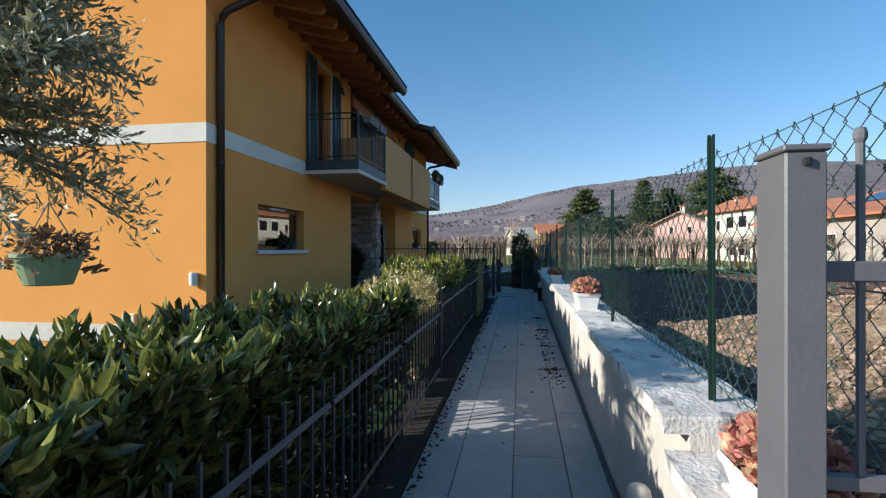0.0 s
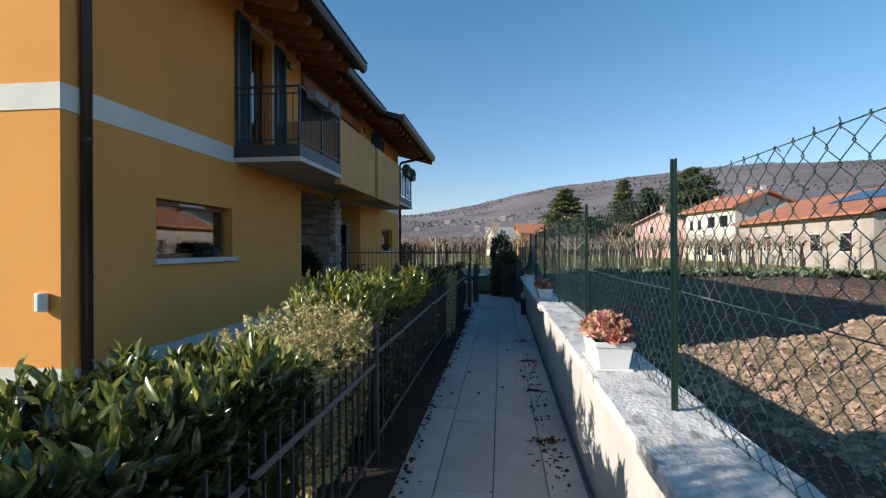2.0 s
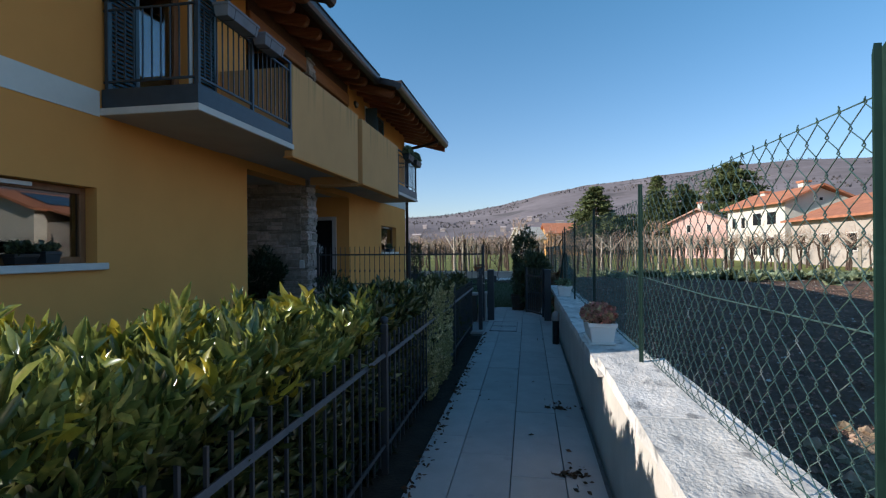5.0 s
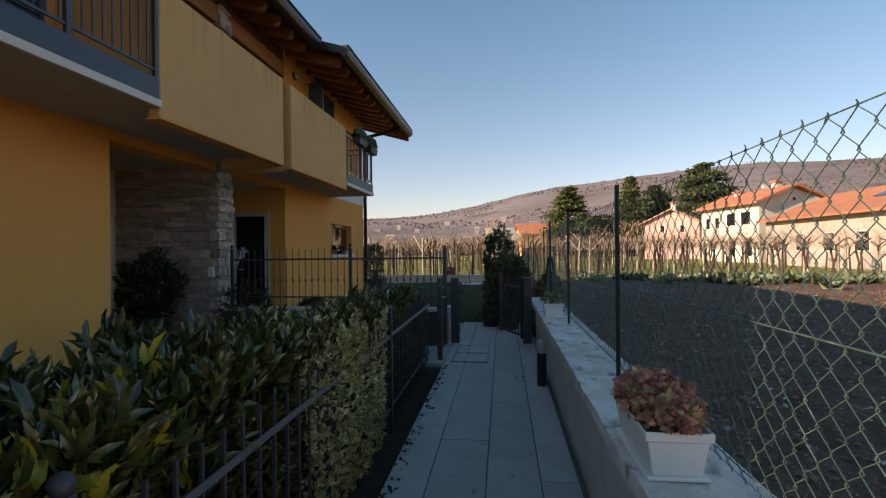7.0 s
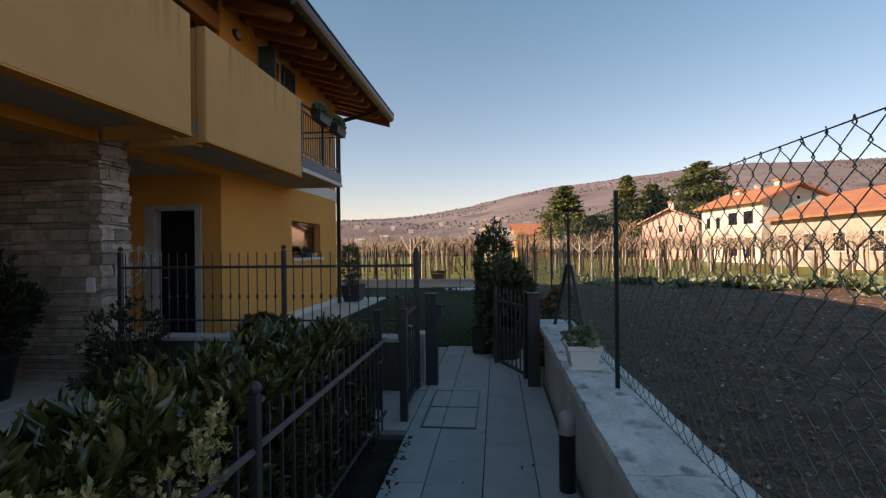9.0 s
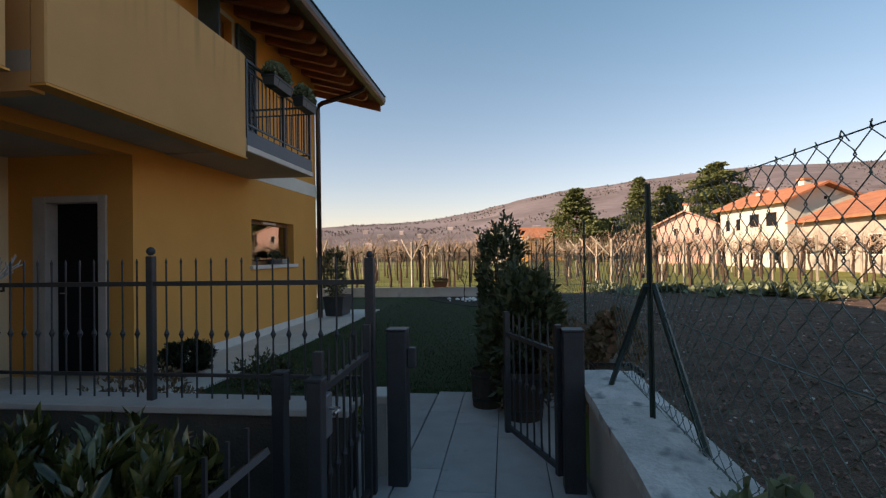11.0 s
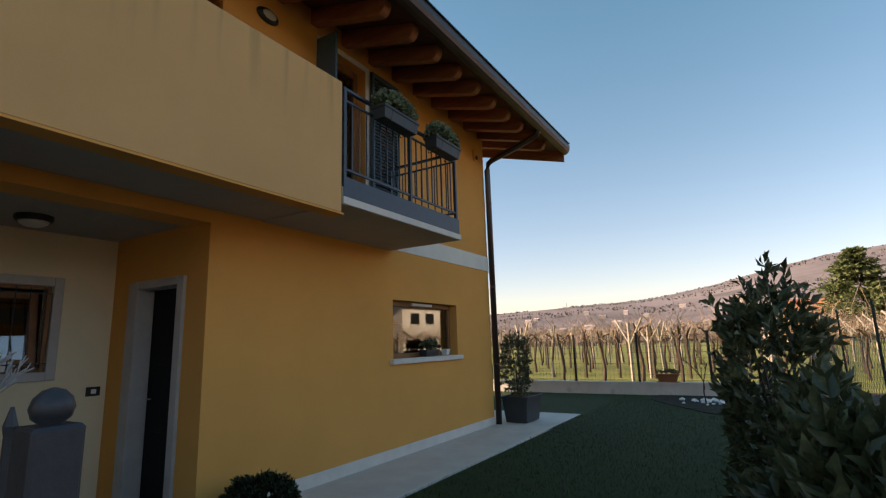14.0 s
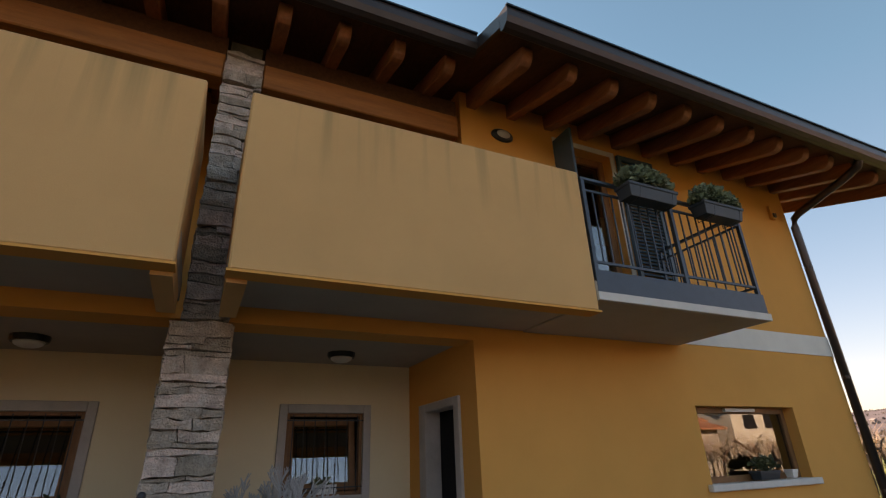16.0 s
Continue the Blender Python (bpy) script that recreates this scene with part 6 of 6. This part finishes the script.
tagged(leaves("lawn_grass", b, d, rg.uniform(0.025, 0.05, n), M["grass"], None, width=0.14, fold=0.02, droop=0.1, seed=56), "short dark green lawn grass", "grass", kind="stuff")
shrub("dry_shrub", "dry russet garden shrub behind the gate post", 0.62, 15.75, 0.2, 0.3, 0.5, 0.75, M["dry_leaf"], 420, 0.06, 95)

shrub("low_shrub", "dark twiggy low shrub beside the small gate", -1.75, 13.55, 0.1, 0.55, 0.4, 0.62, M["dry_leaf"], 160, 0.04, 96, stems=26)
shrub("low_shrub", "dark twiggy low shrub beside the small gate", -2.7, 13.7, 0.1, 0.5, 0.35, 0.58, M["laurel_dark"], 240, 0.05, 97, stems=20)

# dense dark leaves added to darken the shaded ground before the divider wall
shrub("low_shrub", "dark leaves added to blacken the shaded foot of the divider wall", -1.75, 13.35, 0.1, 0.6, 0.32, 0.50, M["laurel_dark"], 800, 0.07, 98)
shrub("low_shrub", "dark leaves added to blacken the shaded foot of the divider wall", -2.95, 13.45, 0.1, 0.7, 0.32, 0.50, M["laurel_dark"], 900, 0.07, 99)
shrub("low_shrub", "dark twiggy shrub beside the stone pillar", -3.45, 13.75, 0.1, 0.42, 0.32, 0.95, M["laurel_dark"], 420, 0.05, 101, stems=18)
shrub("low_shrub", "small yellow-green plant beside the gate post", -0.97, 15.15, 0.15, 0.16, 0.16, 0.36, M["laurel_light"], 90, 0.06, 102)

# ---- vineyard ----
def vine_mesh(seed):
    rg = random.Random(seed)
    bm = bmesh.new()
    p = [Vector((0, 0, -0.1)), Vector((rg.uniform(-0.05, 0.05), rg.uniform(-0.05, 0.05), 0.5)), Vector((rg.uniform(-0.1, 0.1), rg.uniform(-0.1, 0.1), 1.0)), Vector((rg.uniform(-0.12, 0.12), rg.uniform(-0.12, 0.12), 1.35))]
    tube(bm, p, [0.06, 0.045, 0.04, 0.05], 6)
    head = p[-1]
    arms = []
    for s in (-1, 1):
        q = head + Vector((rg.uniform(-0.15, 0.15), s * rg.uniform(0.35, 0.6), rg.uniform(0.2, 0.4)))
        tube(bm, [head, head.lerp(q, 0.5) + Vector((0, 0, 0.06)), q], [0.045, 0.032, 0.022], 5)
        arms.append(q)
    trunk = finish(bm, "trunk", M["bark"])
    verts, faces = [], []
    for i in range(20):
        o = rg.choice(arms + [head])
        d = Vector((rg.gauss(0, 0.6), rg.gauss(0, 0.8), rg.uniform(0.0, 0.7)))
        L = rg.uniform(0.5, 1.2)
        k = len(verts)
        for s in (0, 0.5, 1.0):
            c = o + d.normalized() * L * s + Vector((rg.gauss(0, 0.05), rg.gauss(0, 0.05), -0.18 * s * s * L))
            w = 0.011 * (1 - 0.6 * s)
            verts += [c + Vector((w, 0, 0)), c + Vector((-w * 0.5, w * 0.87, 0)), c + Vector((-w * 0.5, -w * 0.87, 0))]
        for j in (0, 3):
            for c in range(3):
                e = (c + 1) % 3
                faces.append((k + j + c, k + j + e, k + j + 3 + e, k + j + 3 + c))
    me = bpy.data.meshes.new("cane_growth")
    me.from_pydata([tuple(v) for v in verts], [], faces)
    me.materials.append(M["cane"])
    return trunk, me


kinds = [vine_mesh(200 + i) for i in range(5)]
bm = boxes((-0.05, 0.05, -0.045, 0.045, -0.15, 2.25))
post_me = finish(bm, "shaft", M["stake"], 0.008)
arm_me = []
for s in (-1, 1):
    bm = bmesh.new()
    tube(bm, [(0, 0, 1.45), (0, s * 1.0, 2.4)], 0.038, 5)
    arm_me.append(finish(bm, "arm", M["stake"]))
rg = random.Random(31)
rows = [33.6, 37.2, 40.8, 44.4, 48.0, 51.6]
for r, yy in enumerate(rows):
    x = -22 + rg.uniform(0, 1)
    while x < (34 if r == 0 else 22.5):
        y0 = yy + 0.10 * max(x - 4, 0)
        t = thing("vine", "bare dark old vine with pruned pale canes", "vine", group="vines", at=(x, y0 + rg.uniform(-0.1, 0.1), -0.1))
        tr, cn = rg.choice(kinds)
        t.rotation_euler = (0, 0, rg.choice((0, math.pi)) + rg.uniform(-0.3, 0.3))
        k = rg.uniform(1.1, 1.35)
        t.scale = (k, k, k)
        for me in (tr, cn):
            ob = new(me.name, me)
            ob.parent = t
            if me is cn:
                tagged(ob, kind="stuff")
        x += rg.uniform(1.25, 1.6)
    x = -21.3
    while x < (34 if r == 0 else 22.5):
        y0 = yy + 0.10 * max(x - 4, 0)
        t = thing("vine_post", "pale trellis post with two slanting arms", "post", group="vine posts", at=(x, y0, -0.1))
        t.rotation_euler = (0, radians(rg.uniform(-3, 3)), radians(rg.uniform(20, 60)))
        for me in (post_me, *arm_me):
            ob = new(me.name, me)
            ob.parent = t
        x += 4.3
# further rows and trellis wires, too far to tell apart
far_v, far_f = [], []


def sliver(p, q, w):
    o = len(far_v)
    for c in (p, q):
        far_v.extend([(c[0] + w, c[1], c[2]), (c[0] - w * 0.5, c[1] + w * 0.87, c[2]), (c[0] - w * 0.5, c[1] - w * 0.87, c[2])])
    for c in range(3):
        e = (c + 1) % 3
        far_f.append((o + c, o + e, o + 3 + e, o + 3 + c))


for yy in rows + [55.5 + 4.2 * k for k in range(8)]:
    n = 1500 if yy < 53 else 1100
    for i in range(n):
        x = rg.uniform(-26, 44)
        y0 = yy + 0.10 * max(x - 4, 0) + rg.gauss(0, 0.7)
        if x > 22.5 and y0 > 36.5:
            continue
        z = rg.uniform(1.45, 2.4) - 0.1
        d = Vector((rg.gauss(0, 1), rg.gauss(0, 1), rg.gauss(0.3, 0.5))).normalized() * rg.uniform(0.4, 1.0)
        sliver((x, y0, z), (x + d.x, y0 + d.y, z + d.z), 0.010 if yy < 53 else 0.02)
    if yy > 53:
        for i in range(36):
            x = -26 + i * 1.95 + rg.uniform(-0.3, 0.3)
            y0 = yy + 0.10 * max(x - 4, 0)
            if x > 22.5:
                continue
            sliver((x, y0, -0.1), (x + rg.gauss(0, 0.1), y0, 1.6), 0.05)
tagged(raw("far_vines", far_v, far_f, M["cane"]), "tangle of bare pale vine canes on trellis", "vines", kind="stuff")


# ---- far houses and trees ----
def far_house(label, x, y, rot, w, d, eave, ridge, wall, roof, windows, chimney=(), z=-0.1, panels=False, over=0.6):
    """Ridge along local x; windows: (face, position, height above ground, width, height)."""
    t = thing("house", label, "house", at=(x, y, z))
    t.rotation_euler = (0, 0, radians(rot))
    bm = bmesh.new()
    prism(bm, [(-d / 2, 0), (d / 2, 0), (d / 2, eave), (0, ridge - 0.15), (-d / 2, eave)], "x", -w / 2, w / 2)
    part("wall", bm, wall, t)
    k = (ridge - eave) / (d / 2)
    for s in (-1, 1):
        bm = bmesh.new()
        prism(bm, [(0, ridge), (s * (d / 2 + over), eave - k * over), (s * (d / 2 + over), eave - k * over + 0.2), (0, ridge + 0.22)], "x", -w / 2 - over, w / 2 + over)
        rf = part("roof", bm, roof, t, "orange tiled roof")
        if panels and s < 0:
            for i in range(7):
                for j in range(2):
                    a, b = 0.22 + 0.36 * j, 0.22 + 0.36 * (j + 1) - 0.03
                    bm = bmesh.new()
                    lo, hi = w / 2 - 12 + i * 1.5, w / 2 - 10.58 + i * 1.5
                    prism(bm, [(-a * d / 2, ridge - a * (ridge - eave) + 0.26), (-b * d / 2, ridge - b * (ridge - eave) + 0.26), (-b * d / 2, ridge - b * (ridge - eave) + 0.32), (-a * d / 2, ridge - a * (ridge - eave) + 0.32)], "x", lo, hi)
                    part("solar_panel", bm, M["solar"], rf, "dark blue solar panel")
    for face, pos, h, ww, hh in windows:
        if face == "front":
            fr, pn = (pos - ww / 2, pos + ww / 2, -d / 2 - 0.05, -d / 2 + 0.02, h, h + hh), (pos - ww / 2 + 0.1, pos + ww / 2 - 0.1, -d / 2 - 0.07, -d / 2 - 0.05, h + 0.1, h + hh - 0.1)
        else:
            s = -w / 2 if face == "left" else w / 2
            o = -0.05 if face == "left" else 0.05
            fr, pn = (min(s + o, s), max(s + o, s), pos - ww / 2, pos + ww / 2, h, h + hh), (min(s + 1.4 * o, s + o), max(s + 1.4 * o, s + o), pos - ww / 2 + 0.1, pos + ww / 2 - 0.1, h + 0.1, h + hh - 0.1)
        wd = part("window", boxes(fr), M["trim"], t)
        part("pane", boxes(pn), M["door"], wd)
    for cx, cy, top in chimney:
        ch = part("chimney", boxes((cx - 0.4, cx + 0.4, cy - 0.35, cy + 0.35, ridge - 1.5, top)), M["far_cream"], t)
        part("chimney_cap", boxes((cx - 0.55, cx + 0.55, cy - 0.5, cy + 0.5, top, top + 0.2)), M["far_tile"], ch)
    return t


far_house("pink rendered house with a faded tiled roof behind the vineyard", 27.0, 89, 62, 9.0, 7.5, 5.4, 7.2, M["far_pink"], M["far_roof"], [("front", -2.4, 3.6, 0.9, 1.3), ("left", -1.5, 3.8, 0.7, 1.2), ("left", 1.2, 3.8, 0.7, 1.2)], [(2.0, 0.8, 8.6)])
far_house("large cream house with a low orange tiled roof", 28.6, 67.3, -82, 10.8, 7.0, 6.3, 7.75, M["far_cream"], M["far_tile"], [("front", -3.9, 3.7, 0.9, 1.4), ("front", -2.0, 3.7, 0.9, 1.4), ("front", 0.7, 3.9, 1.7, 1.5), ("front", 3.3, 3.9, 1.7, 1.5), ("front", 0.7, 0.6, 1.6, 2.1), ("front", 3.6, 0.6, 1.6, 2.1), ("right", 0.1, 6.2, 0.5, 0.5), ("right", 1.0, 3.9, 1.1, 1.3)], [(2.2, 0.6, 8.5), (-2.6, -0.6, 7.9)], over=0.7)
far_house("long farm building with solar panels on its roof", 32.0, 48.5, -90, 22, 8.0, 5.0, 6.45, M["far_cream"], M["far_tile"], [("left", 0, 1.2, 1.6, 1.6)], [], panels=True)
# lean-to along the farm building
t = thing("lean_to", "low farm lean-to with an orange tiled roof", "building", at=(24.6, 48.0, -0.1))
part("wall", boxes((0, 3.35, -9.5, 9.5, 0, 3.95)), M["far_plain"], t)
bm = bmesh.new()
prism(bm, [(-0.7, 3.85), (3.38, 5.05), (3.38, 5.22), (-0.7, 4.03)], "y", -10, 10)
part("roof", bm, M["far_tile"], t, "orange tiled roof")
for k in range(5):
    w = part("window", boxes((-0.06, 0.02, -7.6 + 3.6 * k, -6.2 + 3.6 * k, 1.2, 2.7)), M["trim"], t)
    part("pane", boxes((-0.08, -0.06, -7.5 + 3.6 * k, -6.3 + 3.6 * k, 1.3, 2.6)), M["door"], w)
far_house("small ochre house with a bright orange roof", 8.5, 131, 8, 9, 8, 5.4, 7.6, M["far_yellow"], M["far_tile"], [("front", -2, 3.2, 1, 1.3), ("front", 2, 3.2, 1, 1.3)], [])
# unclear white shape, a small house form is added in its place
far_house("unclear white shape beyond the vines, built as a small house", 0.0, 118, 30, 5, 5, 4.0, 6.2, M["far_cream"], M["far_cream"], [], [])


def conifer(name, label, x, y, h, w, seed, count=2600, shape=1.0, z=-0.1):
    rg = np.random.default_rng(seed)
    t = thing(name, label, "tree", at=(x, y, z))
    bm = bmesh.new()
    tube(bm, [(0, 0, 0), (0.1, 0, h * 0.5), (0, 0.05, h * 0.97)], [0.022 * h, 0.014 * h, 0.02], 8)
    part("trunk", bm, M["bark"], t)
    tips, ax = [], []
    tiers = max(8, int(h * 1.1))
    for i in range(tiers):
        f = (i + 0.5) / tiers
        zz = h * (0.10 + 0.88 * f)
        rad = w / 2 * (1 - f ** (1.2 * shape)) ** 0.8 + 0.15
        for j in range(7):
            a = rg.uniform(0, math.tau)
            L = rad * rg.uniform(0.65, 1.15)
            if j < 3 and i % 2 == 0:
                bm = bmesh.new()
                tube(bm, [(0, 0, zz), (math.cos(a) * L * 0.9, math.sin(a) * L * 0.9, zz - 0.08 * L)], [0.05, 0.015], 4)
                part("limb", bm, M["bark"], t)
            m = max(4, int(count / tiers / 7))
            s = rg.uniform(0.15, 1.0, m) ** 0.7
            spread = 0.22 * L * s + 0.12
            tips.append(np.stack([np.cos(a) * L * s + rg.normal(0, 1, m) * spread, np.sin(a) * L * s + rg.normal(0, 1, m) * spread, zz - 0.10 * L * s * s + rg.normal(0, 0.11, m) * (0.6 + 0.3 * L)], 1))
            ax.append(np.stack([np.cos(a) + rg.normal(0, 0.6, m), np.sin(a) + rg.normal(0, 0.6, m), rg.normal(0.0, 0.4, m)], 1))
    tips, ax = np.concatenate(tips), np.concatenate(ax)
    leaves("crown", tips, ax, rg.uniform(0.35, 0.8, len(tips)) * (0.6 + h / 40), M["cedar"], t, "dark green needle sprays", width=0.5, fold=0.1, droop=0.2, seed=seed, kind="stuff")


conifer("cedar_tree", "broad pointed yellow-green cedar", 13.0, 106, 13.8, 9.6, 401, 15000, 1.5)
conifer("cypress_tree", "slim dark conifer among the garden trees", 24.5, 107, 15.6, 6.4, 402, 9000, 1.1)
conifer("cedar_tree", "tall spreading dark green cedar", 37.5, 106, 17.6, 14.5, 403, 20000, 2.4)
conifer("cedar_tree", "dark green conifer beside the pink house", 30.5, 112, 14.5, 9, 404, 10000, 1.6)
for i, (x, y, h, w) in enumerate(((18.5, 112, 8.5, 8), (21.5, 116, 9.0, 7), (27.5, 116, 13.0, 5), (34, 116, 13.5, 7), (44, 110, 11, 7), (46, 96, 9.5, 4.5))):
    conifer("evergreen_tree", "dark rounded evergreen tree behind the houses", x, y, h, w * 1.25, 410 + i, 7000, 2.2)
for i, (x, y, h) in enumerate(((-1.5, 100, 9), (20, 92, 7), (5, 122, 8), (29, 80, 6.5))):
    bare_tree("bare_tree", "bare pinkish winter tree beyond the vineyard", x, y, -0.1, h, 0.14, 500 + i, 0.9, 4, M["cane"])

# scrub and woods, and the scattered village on the hill
rg2 = np.random.default_rng(61)
n = 9000
a = np.radians(rg2.uniform(-60, 60, n))
r = 140 + 360 * rg2.random(n) ** 1.3
b = np.stack([r * np.sin(a), r * np.cos(a), [hill(q * math.sin(c), q * math.cos(c)) for q, c in zip(r, a)]], 1)
d = np.stack([rg2.normal(0, 0.6, n), rg2.normal(0, 0.6, n), np.ones(n)], 1)
tagged(leaves("far_scrub", b, d, rg2.uniform(1.2, 3.6, n), M["scrub"], None, width=0.8, seed=62), "brown bare scrub and hedges across the plain", "scrub", kind="stuff")
n = 9000
a = np.radians(rg2.uniform(-48, 45, n))
r = 450 + 1000 * rg2.random(n) ** 0.8
keep = np.array([noise.noise((q * math.sin(c) / 120, q * math.cos(c) / 120, 1.3)) for q, c in zip(r, a)]) > 0.05
a, r = a[keep], r[keep]
b = np.stack([r * np.sin(a), r * np.cos(a), [hill(q * math.sin(c), q * math.cos(c)) - 0.5 for q, c in zip(r, a)]], 1)
d = np.stack([rg2.normal(0, 0.4, len(a)), rg2.normal(0, 0.4, len(a)), np.ones(len(a))], 1)
tagged(leaves("hill_woods", b, d, rg2.uniform(2.5, 5, len(a)), M["woods"], None, width=0.9, seed=63), "winter woods on the hillside, lightened for haze", "woods", kind="stuff")
rg = random.Random(17)
bm = bmesh.new()
for i in range(34):
    c, q = math.radians(rg.gauss(3, 16)), rg.uniform(380, 900)
    x, y = q * -math.sin(c), q * math.cos(c)
    z = hill(x, y)
    w, d, h = rg.uniform(5, 10), rg.uniform(5, 8), rg.uniform(2.5, 5)
    box(bm, x - w / 2, x + w / 2, y - d / 2, y + d / 2, z - 3, z + h)
    prism(bm, [(y - d / 2 - 0.5, z + h), (y + d / 2 + 0.5, z + h), (y, z + h + 1.8)], "x", x - w / 2 - 0.5, x + w / 2 + 0.5)
tagged(part("far_village", bm, M["far_village"]), "scattered pale houses of a distant village", "village", kind="stuff")

# ---- path pavers ----
rg = random.Random(3)
cols = [(-0.655, -0.40), (-0.40, -0.05), (-0.05, 0.275), (0.275, 0.50)]
for c, (a, b) in enumerate(cols):
    y = -2.0 - 0.3 * c
    L = 1.19
    me = finish(boxes((a + 0.003, b - 0.003, 0.0015, L - 0.0015, -0.04, 0)), "paver", M["paver"], 0.0015)
    while y < 16.4:
        if y + L <= 16.4:
            ob = new("paver", me)
            ob.location, ob.parent = (0, y, path_z(y) + rg.uniform(-0.0015, 0.0015)), pavement
            ob.rotation_euler = (math.atan2(path_z(y + L) - path_z(y), L), 0, 0)
        y += L
    last = y - L if y - L + L <= 16.55 else y - L
    end = finish(boxes((a + 0.003, b - 0.003, 0.0015, 16.5 - last, -0.04, 0)), "paver", M["paver"], 0.0015)
    ob = new("paver", end)
    ob.location, ob.parent = (0, last, path_z(last)), pavement
me = finish(boxes((-1.148, -0.663, 0.002, 1.098, -0.04, 0)), "paver", M["paver"], 0.003)
for y in (13.12, 14.22, 15.32):
    ob = new("paver", me)
    ob.location, ob.parent = (0, y, path_z(y) + 0.001), pavement
